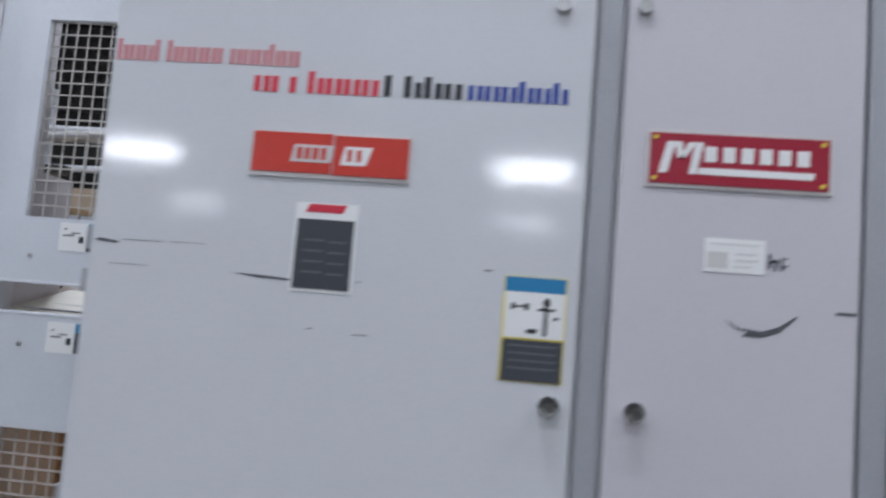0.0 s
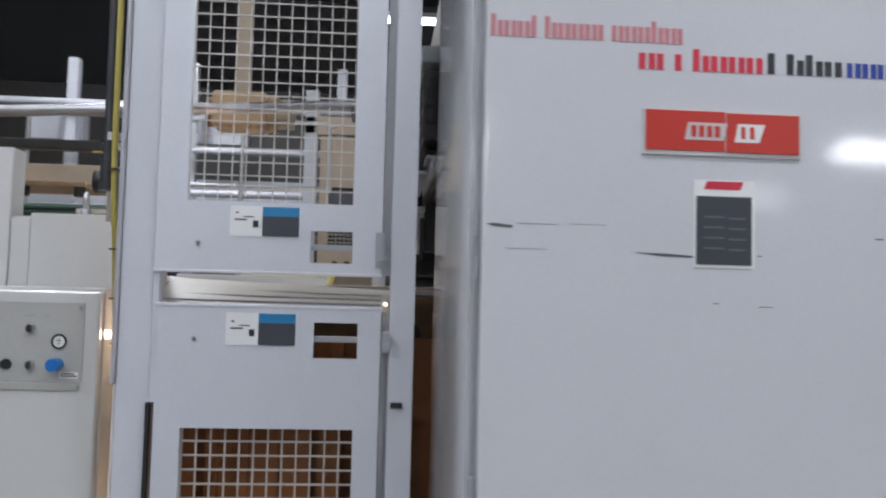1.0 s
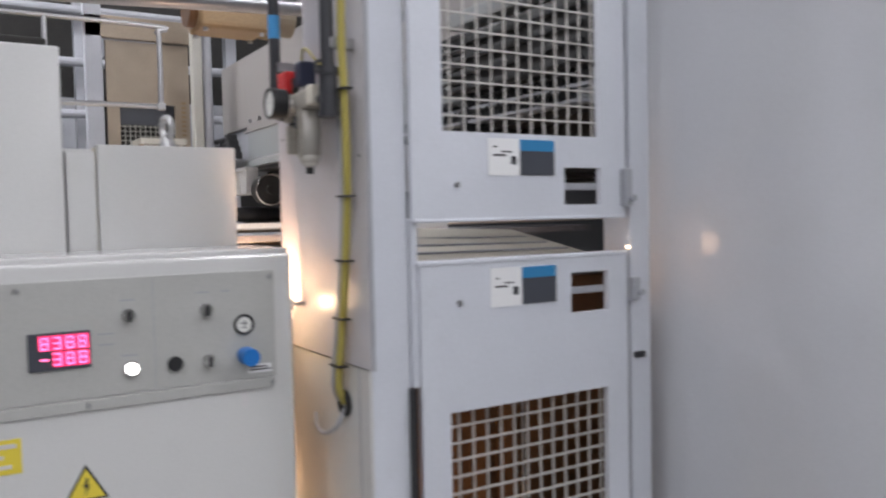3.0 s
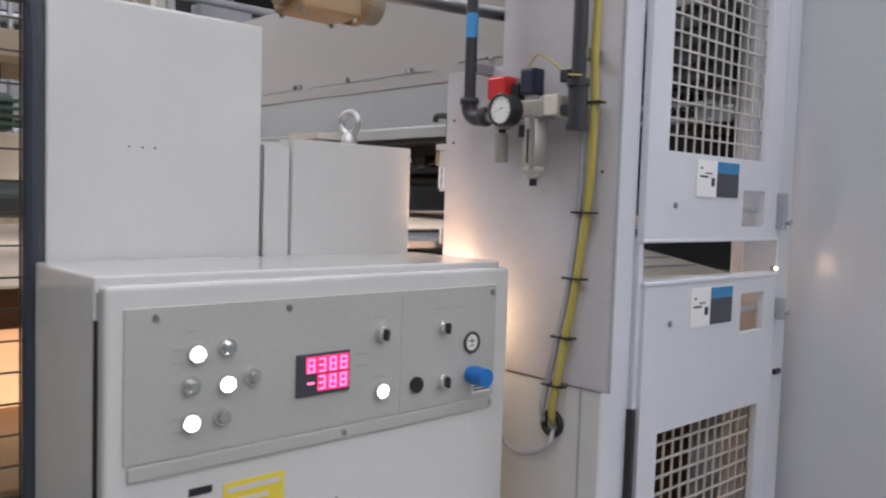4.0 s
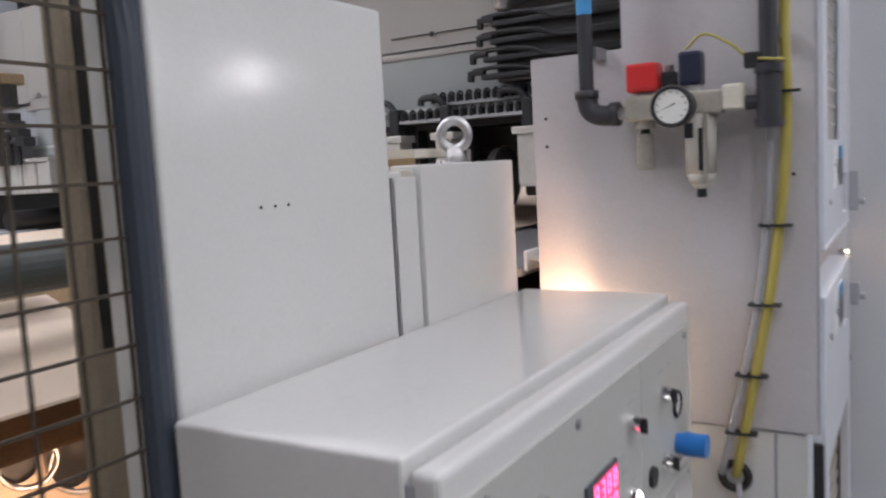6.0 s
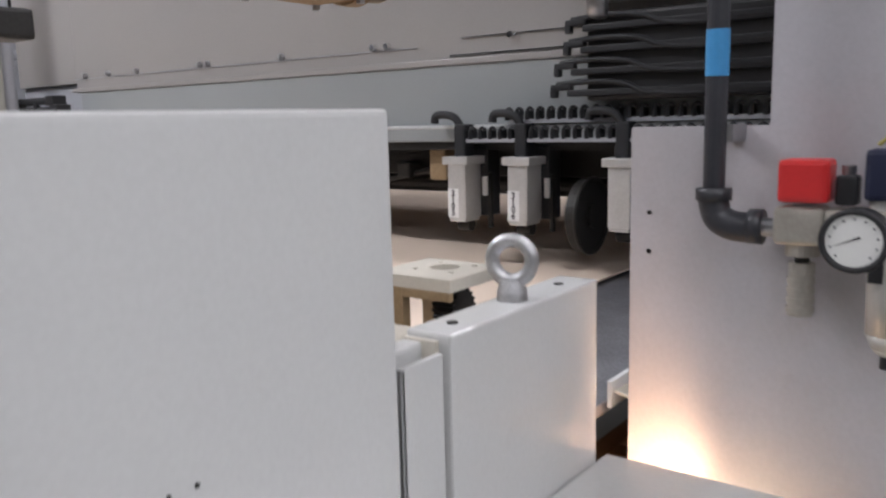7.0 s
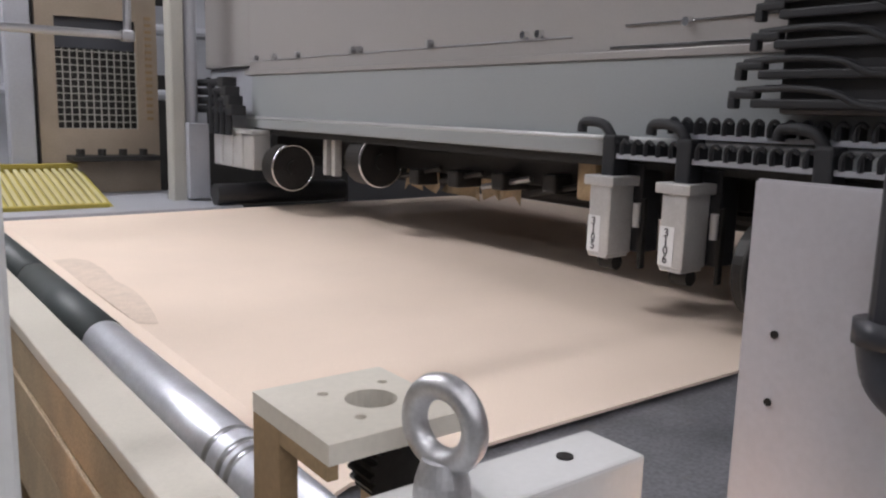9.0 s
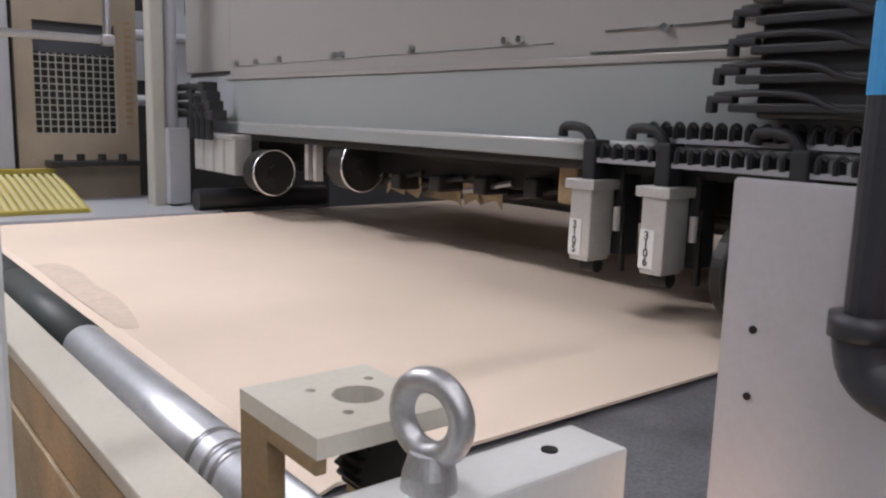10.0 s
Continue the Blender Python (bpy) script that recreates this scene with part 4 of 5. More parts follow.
def slitting_wheel(x, y, z, r, bright=True, w=0.05):
    ob = thing("slitting_wheel", "dark slitting drum with a bright steel rim", "wheel", "slitting wheels", at=(x, y, z))
    part("drum", cyl((x, y - w, z), (x, y + w, z), r * 0.93, 36), DARKM, ob)
    part("rim", ring((x, y - w, z), (0, 1, 0), r * 0.95, r * 0.05, 40, 8), CHROME if bright else DARKM, ob, smooth=True)
    part("hub", cyl((x, y - w - 0.01, z), (x, y + w, z), r * 0.3, 20), DARKM, ob)
    return ob


slitting_wheel(0.85, 2.98, 1.472, 0.09)
slitting_wheel(0.9, 2.44, 1.529, 0.087)
slitting_wheel(0.84, 0.955, 1.425, 0.1, False, 0.014)
for y in (2.66, 2.72):
    solid("bearing_bar", boxm(0.87, 0.9, y - 0.012, y + 0.012, 1.46, 1.6, 0.003), ALU, "pale metal bearing bar under the beam", "machine part", "bearing bars")
gl = thing("guide_linkage", "rusty guide levers and rods under the beam", "machine part", at=(0.95, 2, 1.5))
for k in range(4):
    y = 2.2 - 0.2 * k
    part("lever", boxm(0.9, 1.0, y - 0.02, y + 0.03, 1.47 + 0.01 * k, 1.52 + 0.01 * k, 0.008), DARKM, gl)
    part("rod", cyl((0.93, y - 0.1, 1.53), (0.93, y + 0.1, 1.49), 0.008, 8), STEEL if k == 2 else DARKM, gl)


for sx, sy, sz, k in ((0.98, 2.26, 1.47, 0), (1.0, 2.08, 1.46, 1), (0.99, 1.9, 1.475, 2)):
    scrap = thing("paper_scrap", "torn pale kraft paper scrap caught under the beam", "paper scrap", "paper scraps", at=(sx, sy, sz))
    rnd = random.Random(40 + k)
    b = bmesh.new()
    rows = []
    for i in range(7):
        yy = sy - 0.09 + 0.03 * i
        rows.append((b.verts.new((sx + rnd.uniform(-0.02, 0.02), yy, sz + rnd.uniform(-0.035, -0.005))), b.verts.new((sx + rnd.uniform(-0.01, 0.03), yy + rnd.uniform(-0.01, 0.01), sz + rnd.uniform(0.01, 0.045)))))
    for p, q in zip(rows, rows[1:]):
        b.faces.new((p[0], q[0], q[1], p[1]))
    ext = bmesh.ops.extrude_face_region(b, geom=b.faces[:])
    for v in [g for g in ext["geom"] if isinstance(g, bmesh.types.BMVert)]:
        v.co.x += 0.002
    bmesh.ops.recalc_face_normals(b, faces=b.faces[:])
    part("torn_sheet", b, BOARDTAN, scrap)
    part("wire", cyl((sx + 0.01, sy, sz + 0.03), (sx + 0.01, sy, 1.592), 0.002, 6), DARKM, scrap)


def head(y, digits):
    """One cutting head: a cast body on a black arm."""
    x0 = 0.752
    ob = thing("cutting_head", "cast aluminium cutting head with a white number tag", "cutting head", "cutting heads", at=(x0, y, 1.4))
    part("body", boxm(x0, x0 + 0.075, y - 0.07, y - 0.012, 1.408, 1.556, 0.004), ALU, ob)
    part("flange", boxm(x0 - 0.006, x0 + 0.085, y - 0.08, y + 0.002, 1.554, 1.575, 0.003), ALU, ob)
    part("foot", boxm(x0 + 0.002, x0 + 0.07, y - 0.066, y - 0.014, 1.4, 1.409, 0.003), ALU, ob)
    part("cover", boxm(x0 + 0.078, x0 + 0.14, y - 0.09, y + 0.01, 1.41, 1.6, 0.004), BLACK, ob)
    part("arm", boxm(x0 + 0.02, x0 + 0.07, y - 0.055, y - 0.02, 1.566, 1.66, 0.006), CHAINB, ob, "black plastic arm")
    part("hook", sweep(curve([(x0 + 0.04, y - 0.04, 1.6), (x0 + 0.038, y - 0.034, 1.645), (x0 + 0.036, y - 0.016, 1.676), (x0 + 0.035, y + 0.012, 1.686), (x0 + 0.035, y + 0.042, 1.686), (x0 + 0.035, y + 0.052, 1.68), (x0 + 0.035, y + 0.054, 1.664)]), 0.011, 10), CHAINB, ob, "black plastic hook", smooth=True)
    part("bolt", cyl((x0 + 0.02, y - 0.045, 1.566), (x0 + 0.02, y - 0.045, 1.576), 0.007, 8), STEEL, ob)
    part("tool_drum", cyl((x0 + 0.045, y - 0.06, 1.388), (x0 + 0.045, y - 0.02, 1.388), 0.017, 20), DARKM, ob, "small dark tool drum")
    part("side_lever", boxm(x0 + 0.06, x0 + 0.075, y - 0.11, y - 0.1, 1.38, 1.53, 0.003), DARKM, ob)
    part("side_sleeve", cyl((x0 + 0.05, y - 0.1, 1.47), (x0 + 0.05, y - 0.1, 1.52), 0.008, 12), ALU, ob, "pale metal sleeve")
    if digits:
        tg = part("number_tag", boxm(x0 - 0.0012, x0 + 0.0004, y - 0.047, y - 0.0125, 1.412, 1.49), WHITE, ob, "white number tag")
        for i, ch in enumerate(digits):
            cu = bpy.data.curves.new("digit", "FONT")
            cu.body, cu.size, cu.align_x, cu.align_y, cu.extrude = ch, 0.0235, "CENTER", "CENTER", 0.0002
            cu.offset = 0.0005
            tob = new("digit", cu)
            dg = bpy.context.evaluated_depsgraph_get()
            me = bpy.data.meshes.new_from_object(tob.evaluated_get(dg))
            bpy.data.objects.remove(tob)
            me.transform(Matrix.Translation((x0 - 0.0018, y - 0.0295, 1.477 - 0.0175 * i)) @ pose(0, 0, 0, 90, 0, -90))
            me.transform(Matrix.Translation((-x0, -y, -1.4)))
            me.materials.append(BLACKTEXT)
            d = new("digit", me)
            d.parent = tg
    return ob


head(1.338, "3105")
head(1.148, "3106")
head(0.87, "")


def chain(x, z, y0, y1, w=0.03, h=0.03, pitch=0.031):
    """An energy chain: a row of black plastic links along the beam."""
    ob = thing("energy_chain", "black plastic cable chain along the beam", "cable chain", "cable chains", at=(x, y1, z))
    first = None
    n = int((y1 - y0) / pitch)
    for i in range(n):
        y = y1 - pitch * i
        if first is None:
            arch = [(y, z), (y + 0.001, z + h * 0.55), (y - pitch * 0.12, z + h * 0.92), (y - pitch * 0.36, z + h), (y - pitch * 0.6, z + h * 0.78)]
            b = sweep(curve([(x + 0.004, py, pz) for py, pz in arch], 3), 0.0045, 6)
            boxm(x + 0.003, x + w, y - pitch * 0.2, y + 0.001, z, z + h * 0.8, bm=b)
            first = part("link", b, CHAINB, ob)
        else:
            l = new("link", first.data)
            l.parent = ob
            l.location = (0, -pitch * i, 0)
    part("tray", boxm(x + 0.004, x + w + 0.006, y0, y1 - 0.01, z - 0.008, z + 0.002), GREYPOST, ob)
    return ob


chain(0.775, 1.62, 0.25, 1.3)
chain(0.8, 1.668, 0.25, 1.17)
for k, (z, y) in enumerate(((1.725, 0.985), (1.775, 0.975), (1.825, 0.95), (1.875, 0.945))):
    hk = thing("chain_anchor", "black plastic end bracket of a cable chain", "bracket", "chain anchors", at=(0.77, y, z))
    part("arm", boxm(0.768, 0.79, y - 0.02, y + 0.035, z + 0.012, z + 0.026, 0.004), CHAINB, hk)
    part("hook", boxm(0.768, 0.788, y + 0.02, y + 0.036, z - 0.006, z + 0.016, 0.004), CHAINB, hk)
    part("trough", boxm(0.768, 0.8, 0.25, y - 0.01, z - 0.004, z + 0.012, 0.004), CHAINB, hk, "smooth black chain trough")
    part("hose", sweep(curve([(0.776, y + 0.02, z + 0.026), (0.772, y - 0.08, z + 0.03), (0.77, y - 0.16, z + 0.022), (0.772, y - 0.24, z - 0.002), (0.778, 0.45, z - 0.004)], 5), 0.0065, 8), CHAINB, hk, "black bent hose", smooth=True)
blk_stack = thing("chain_stack_cover", "black plastic covers of the stacked cable chains", "cable chain cover", at=(0.83, 0.6, 1.7))
part("cover", boxm(0.786, 0.842, 0.2, 0.93, 1.71, 1.91, 0.008), BLACK, blk_stack)
for k in range(4):
    part("cover_lip", boxm(0.79, 0.84, 0.2, 0.96 - 0.01 * k, 1.757 + 0.05 * k, 1.762 + 0.05 * k), BLACK, blk_stack)
part("top_box", boxm(0.78, 0.845, 0.2, 0.94, 1.94, 1.99, 0.006), BEAM, blk_stack, "grey cover box on top")

# hoses and heads at the far end
hs = thing("hose_bundle", "bundle of black corrugated hoses at the beam's end", "hoses", at=(0.8, 3.7, 1.7))
for i in range(4):
    z = 1.68 + 0.037 * i
    part("hose", sweep([(0.75, 3.24 + 0.04 * i, z), (0.75, 3.9, z)], 0.016, 12), CHAINB, hs)
    part("hose_end", boxm(0.72, 0.78, 3.2 + 0.03 * i, 3.26 + 0.03 * i, z - 0.02, z + 0.02, 0.004), BLACK, hs)
    part("riser", sweep([(0.74, 3.28 + 0.06 * i, 1.58), (0.74, 3.28 + 0.06 * i, z)], 0.014, 10), CHAINB, hs)
for i in range(4):
    ob = thing("cutting_head", "pale cast cutting head parked at the beam's end", "cutting head", "parked heads", at=(0.77, 3.13 + 0.105 * i, 1.43))
    part("body", boxm(0.765, 0.84, 3.105 + 0.105 * i, 3.195 + 0.105 * i, 1.45, 1.588, 0.006), ALU, ob)
    part("flange", boxm(0.758, 0.845, 3.1 + 0.105 * i, 3.2 + 0.105 * i, 1.588, 1.606, 0.003), ALU, ob)
solid("drive_tube", cyl((0.7, 3.34, 1.335), (1.3, 3.34, 1.335), 0.045, 24), BLACK, "dark rubber covered drive tube", "roller")
col = thing("far_column", "grey-green painted steel column at the far side of the beam", "column", at=(0.58, 3.62, 0))
part("column", boxm(0.605, 0.665, 3.56, 3.64, 0, 3.0, 0.012, 3), COLUMNM, col)
part("column", cyl((0.7, 3.6, 0), (0.7, 3.6, 3.0), 0.03, 20), GREYPOST, col, "pale round column")
part("bracket", boxm(0.66, 0.75, 3.52, 3.57, 1.3, 1.62, 0.004), GREYPOST, col)
solid("portal_beam", sweep([(0.68, 3.6, 2.5), (1.9, 3.4, 3.1)], 0.05, 4), COLUMNM, "sloping grey-green portal beam", "machine beam")

# caged opening at the far side
cage = thing("far_guard_panel", "cream machine guard panel with a mesh window", "machine guard", at=(0.25, 3.7, 0))
cp = part("panel", plate_y(0.18, 0.69, 1.2, 2.45, 4.0, 0.03, [(0.255, 0.598, 1.578, 2.06)]), CAGEM, cage)
grille(cp, 0.255, 0.598, 1.578, 1.916, 4.02, 0.032, 0.0024, COLUMNM)
part("inner_box", boxm(0.15, 0.75, 4.25, 4.3, 1.4, 2.2), DARKM, cage)
part("shelf", boxm(0.28, 0.66, 3.87, 4.0, 1.44, 1.462, 0.003), DARKM, cage, "dark shelf under the window")
part("post", boxm(0.06, 0.16, 3.98, 4.06, 0, 2.8, 0.006), GREYPOST, cage)
part("upper_frame", boxm(0.06, 0.75, 3.98, 4.03, 2.46, 2.6, 0.006), CAGEM, cage)
part("dark_window", boxm(0.25, 0.6, 4.05, 4.06, 1.93, 2.07), LABELGREY, cage)
for i in range(4):
    part("clip", cyl((0.32 + 0.09 * i, 3.92, 1.462), (0.32 + 0.09 * i, 3.92, 1.492), 0.018, 12), DARKM, cage)
for i in range(16):
    part("slot", boxm(0.635, 0.665, 3.996, 4.001, 1.62 + 0.03 * i, 1.634 + 0.03 * i), TAN, cage)
rail = thing("hand_rail", "bright tubular hand rail with rounded corners", "hand rail", at=(0.2, 3.12, 1.5))
part("tube", sweep([(-2.6, 3.12, 1.928), (0.29, 3.12, 1.928)], 0.014, 10), STEEL, rail)
part("tube", sweep(curve([(0.308, 3.12, 1.928), (0.312, 3.12, 2.0), (0.312, 3.12, 2.28), (0.3, 3.12, 2.33), (0.25, 3.12, 2.36), (-1.0, 3.12, 2.36), (-2.6, 3.12, 2.36)]), 0.014, 10), STEEL, rail)
part("elbow", boxm(0.288, 0.333, 3.1, 3.14, 1.908, 1.948, 0.008), STEEL, rail)
for x in (-0.25, -0.9, -1.6):
    part("post", cyl((x, 3.12, 1.2), (x, 3.12, 2.36), 0.014, 10), STEEL, rail)
step = thing("yellow_step", "yellow slatted metal step plate", "step", at=(0.0, 3.45, 1.32))
part("tread", boxm(-0.35, 0.33, 3.45, 3.95, 1.305, 1.315, 0.003), YELGRATE, step)
hm = None
for i in range(22):
    if hm is None:
        hm = part("slat", boxm(-0.34, -0.324, 3.452, 3.948, 1.319, 1.331, 0.002), YELPALE, step)
    else:
        o = new("slat", hm.data)
        o.parent = step
        o.location = (0.03 * i, 0, 0)
part("rim", boxm(-0.35, 0.31, 3.435, 3.45, 1.3, 1.335, 0.002), YELGRATE, step)
part("rim", boxm(-0.35, 0.31, 3.95, 3.96, 1.3, 1.35, 0.002), YELGRATE, step)
step.rotation_euler = (radians(12), 0, 0)
step.location.z = 1.295

# ---- air preparation unit on the side plate ----
frl = thing("air_service_unit", "compressed air filter and regulator with a dial gauge, on black pipes", "air regulator", at=(-0.06, 0.2, 1.5))
AX = -0.058
b = sweep([(AX, 0.36, 2.6), (AX, 0.36, 1.6)], 0.0125, 16)
part("inlet_pipe", b, PIPE, frl, "black iron pipe")
part("tape", cyl((AX, 0.36, 1.73), (AX, 0.36, 1.782), 0.0132, 16), BLUETAPE, frl, "blue tape band")
b = sweep(curve([(AX, 0.36, 1.6), (AX, 0.36, 1.586), (AX, 0.354, 1.568), (AX, 0.338, 1.559), (AX, 0.315, 1.557)], 6), 0.0175, 16)
cyl((AX, 0.36, 1.588), (AX, 0.36, 1.602), 0.0205, 18, bm=b)
cyl((AX, 0.318, 1.559), (AX, 0.303, 1.559), 0.0205, 18, bm=b)
part("elbow", b, PIPE, frl, "black malleable elbow", smooth=True)
part("nipple", cyl((AX, 0.305, 1.559), (AX, 0.285, 1.559), 0.011, 16), STEEL, frl)
part("valve_body", boxm(AX - 0.022, AX + 0.022, 0.236, 0.288, 1.543, 1.586, 0.008, 3), BEIGE, frl)
part("valve_collar", cyl((AX, 0.26, 1.53), (AX, 0.26, 1.546), 0.018, 20), BEIGE, frl)
part("valve_knob", boxm(AX - 0.025, AX + 0.02, 0.232, 0.284, 1.59, 1.637, 0.006), REDPLASTIC, frl, "red shut-off valve knob")
part("neck", cyl((AX, 0.26, 1.58), (AX, 0.26, 1.595), 0.012, 16), STEEL, frl)
b = cyl((AX, 0.26, 1.462), (AX, 0.26, 1.512), 0.0135, 22)
for k in range(4):
    cyl((AX, 0.26, 1.466 + 0.011 * k), (AX, 0.26, 1.472 + 0.011 * k), 0.0148, 22, bm=b)
cyl((AX, 0.26, 1.51), (AX, 0.26, 1.522), 0.0145, 6, bm=b)
part("silencer", b, BEIGE, frl, "pale ribbed silencer")
part("silencer_neck", cyl((AX, 0.26, 1.52), (AX, 0.26, 1.548), 0.008, 12), DARKM, frl)
part("regulator_body", boxm(AX - 0.022, AX + 0.022, 0.132, 0.236, 1.546, 1.584, 0.007, 3), BEIGE, frl)
part("regulator_cap", boxm(AX - 0.018, AX + 0.018, 0.164, 0.2, 1.594, 1.648, 0.006), NAVY, frl, "dark navy regulator cap")
part("regulator_neck", cyl((AX, 0.182, 1.58), (AX, 0.182, 1.596), 0.014, 18), ALU, frl)
part("solenoid", boxm(AX - 0.014, AX + 0.012, 0.206, 0.228, 1.588, 1.62, 0.004), BLACK, frl, "small black solenoid")
part("solenoid_nut", cyl((AX, 0.217, 1.62), (AX, 0.217, 1.63), 0.007, 12), STEEL, frl)
part("gauge_case", cyl((AX - 0.042, 0.197, 1.56), (AX - 0.072, 0.197, 1.56), 0.031, 36), BLACK, frl, "black round pressure gauge")
part("gauge_stem", cyl((AX - 0.01, 0.197, 1.56), (AX - 0.044, 0.197, 1.56), 0.01, 16), ALU, frl)
part("gauge_rim", ring((AX - 0.073, 0.197, 1.56), (1, 0, 0), 0.0295, 0.0035, 36, 8), BLACK, frl, smooth=True)
part("gauge_dial", cyl((AX - 0.0725, 0.197, 1.56), (AX - 0.0735, 0.197, 1.56), 0.027, 36), DIALW, frl, "white gauge dial")
b = bmesh.new()
for p in ([(0.218, 1.553), (0.1915, 1.565), (0.1905, 1.563)],):
    b.faces.new([b.verts.new((AX - 0.0742, y, z)) for y, z in p])
for k in range(11):
    a = radians(-45 + 27 * k)
    cy0, cz0 = 0.197 + 0.022 * math.cos(a), 1.56 + 0.022 * math.sin(a)
    boxm(AX - 0.0742, AX - 0.0734, cy0 - 0.001, cy0 + 0.001, cz0 - 0.001, cz0 + 0.001, bm=b)
part("gauge_marks", b, BLACKTEXT, frl)
b = cyl((AX, 0.17, 1.548), (AX, 0.17, 1.452), 0.0255, 28, 0.0235)
cyl((AX, 0.17, 1.452), (AX, 0.17, 1.436), 0.0235, 28, 0.0175, bm=b)
cyl((AX, 0.17, 1.436), (AX, 0.17, 1.428), 0.0175, 28, 0.009, bm=b)
part("filter_bowl", b, GLASSY, frl, "milky filter bowl", smooth=True)
part("bowl_guard", boxm(AX - 0.029, AX - 0.018, 0.154, 0.16, 1.445, 1.55, 0.001), BEIGE, frl)
part("sight_strip", boxm(AX - 0.027, AX - 0.02, 0.162, 0.1675, 1.458, 1.525), BLACK, frl)
part("drain", cyl((AX, 0.17, 1.428), (AX, 0.17, 1.414), 0.008, 12), BLACK, frl)
part("label", boxm(AX - 0.0265, AX - 0.018, 0.176, 0.19, 1.51, 1.534), BLACK, frl)
part("outlet_block", boxm(AX - 0.022, AX + 0.022, 0.1, 0.132, 1.55, 1.59, 0.004), CREAM, frl)
part("outlet_pipe", cyl((AX, 0.1, 1.56), (AX, 0.075, 1.56), 0.0115, 16), PIPE, frl)
b = cyl((AX, 0.066, 1.525), (AX, 0.066, 1.615), 0.0185, 20)
cyl((AX, 0.066, 1.52), (AX, 0.066, 1.533), 0.0215, 20, bm=b)
cyl((AX, 0.066, 1.603), (AX, 0.066, 1.617), 0.0215, 20, bm=b)
part("tee", b, PIPE, frl, "black pipe tee")
part("riser_pipe", cyl((AX, 0.066, 1.61), (AX, 0.066, 2.6), 0.014, 18), PIPE, frl)
part("pressure_switch", boxm(AX - 0.015, AX + 0.01, 0.077, 0.1, 1.612, 1.636, 0.003), BLACK, frl, "small black pressure switch")
part("signal_cable", sweep(curve([(AX - 0.004, 0.19, 1.652), (AX - 0.01, 0.16, 1.672), (AX - 0.012, 0.12, 1.652), (AX - 0.008, 0.095, 1.63), (AX - 0.02, 0.06, 1.622), (AX - 0.03, 0.035, 1.618)]), 0.0024, 6), YELLOW, frl)
for y in (0.35, 0.06):
    part("stand_off", boxm(AX, -0.006, y - 0.01, y + 0.01, 1.655, 1.675), STEEL, frl)
frl.location = (-0.06, 0.182, 1.486)
hose = thing("yellow_hose", "dirty yellow hose tied to the side plate with black cable ties", "hose", at=(-0.03, 0.05, 1.5))
HP = [(-0.035, 0.015, 2.6), (-0.035, 0.018, 2.1), (-0.036, 0.026, 1.75), (-0.036, 0.028, 1.64), (-0.034, 0.026, 1.56), (-0.03, 0.03, 1.45), (-0.026, 0.04, 1.35), (-0.025, 0.058, 1.22), (-0.025, 0.08, 1.1), (-0.026, 0.098, 1.0), (-0.024, 0.108, 0.95), (-0.008, 0.116, 0.918)]
part("hose", sweep(curve(HP), 0.0082, 12), YELLOW, hose, smooth=True)
part("grey_cable", sweep(curve([(x - 0.002, y + 0.02 + 0.004 * math.sin(9 * z), z) for x, y, z in HP[4:]]), 0.006, 8), GREYPOST, hose, "grey cable beside the hose")
for i in (4, 6, 7, 8, 9):
    x, y, z = HP[i]
    part("cable_tie", boxm(x - 0.011, x + 0.01, y - 0.02, y + 0.03, z - 0.002, z + 0.002), BLACK, hose)
part("grommet", ring((-0.009, 0.118, 0.916), (1, 0, 0), 0.022, 0.007, 24, 8), DARKM, hose, "dark rubber grommet", smooth=True)
part("loop", sweep(curve([(-0.012, 0.11, 0.905), (-0.03, 0.115, 0.87), (-0.035, 0.17, 0.845), (-0.03, 0.22, 0.85), (-0.02, 0.25, 0.87)]), 0.005, 8), GREYPOST, hose, "grey cable loop")

# ---- machinery seen through the gate and in the distance ----
gm = thing("rear_conveyor", "conveyor frame with rollers behind the mesh gate", "machine frame", at=(-1.4, 1.4, 0))
part("upright", boxm(-0.868, -0.84, 0.6, 0.64, 0, 2.4, 0.004), POSTTAN, gm, "dusty tan upright post")
part("slot", boxm(-0.86, -0.85, 0.597, 0.601, 1.3, 1.68), DARKM, gm)
part("upright", boxm(-2.0, -1.94, 1.6, 1.66, 0, 2.4, 0.004), POSTTAN, gm)
part("tray", boxm(-2.8, -0.53, 1.2, 1.5, 1.655, 1.675, 0.004), TAN, gm)
part("tray_side", boxm(-2.8, -0.53, 1.5, 1.53, 1.675, 1.79, 0.004), CAGEM, gm)
part("cross_arm", boxm(-1.6, -0.45, 1.1, 1.16, 1.79, 1.83, 0.006), DARKM, gm)
part("roller", cyl((-2.8, 1.2, 1.345), (-0.47, 1.2, 1.335), 0.046, 24), RUBBER, gm)
b = bmesh.new()
b.faces.new([b.verts.new(p) for p in [(-2.8, 0.98, 1.16), (-0.47, 0.98, 1.15), (-0.47, 1.3, 1.27), (-2.8, 1.3, 1.28)]])
ext = bmesh.ops.extrude_face_region(b, geom=b.faces[:])
for v in [g for g in ext["geom"] if isinstance(g, bmesh.types.BMVert)]:
    v.co.z -= 0.006
bmesh.ops.recalc_face_normals(b, faces=b.faces[:])
part("sheet", b, BOARD, gm, "sloping board sheet")
part("beam", boxm(-2.8, -0.47, 1.5, 1.54, 1.3, 1.51, 0.004), CREAM, gm, "dusty cream cross panel")
part("green_motor", boxm(-1.1, -0.55, 1.9, 2.1, 1.54, 1.66, 0.02), GREENM, gm, "dark green gear motor")
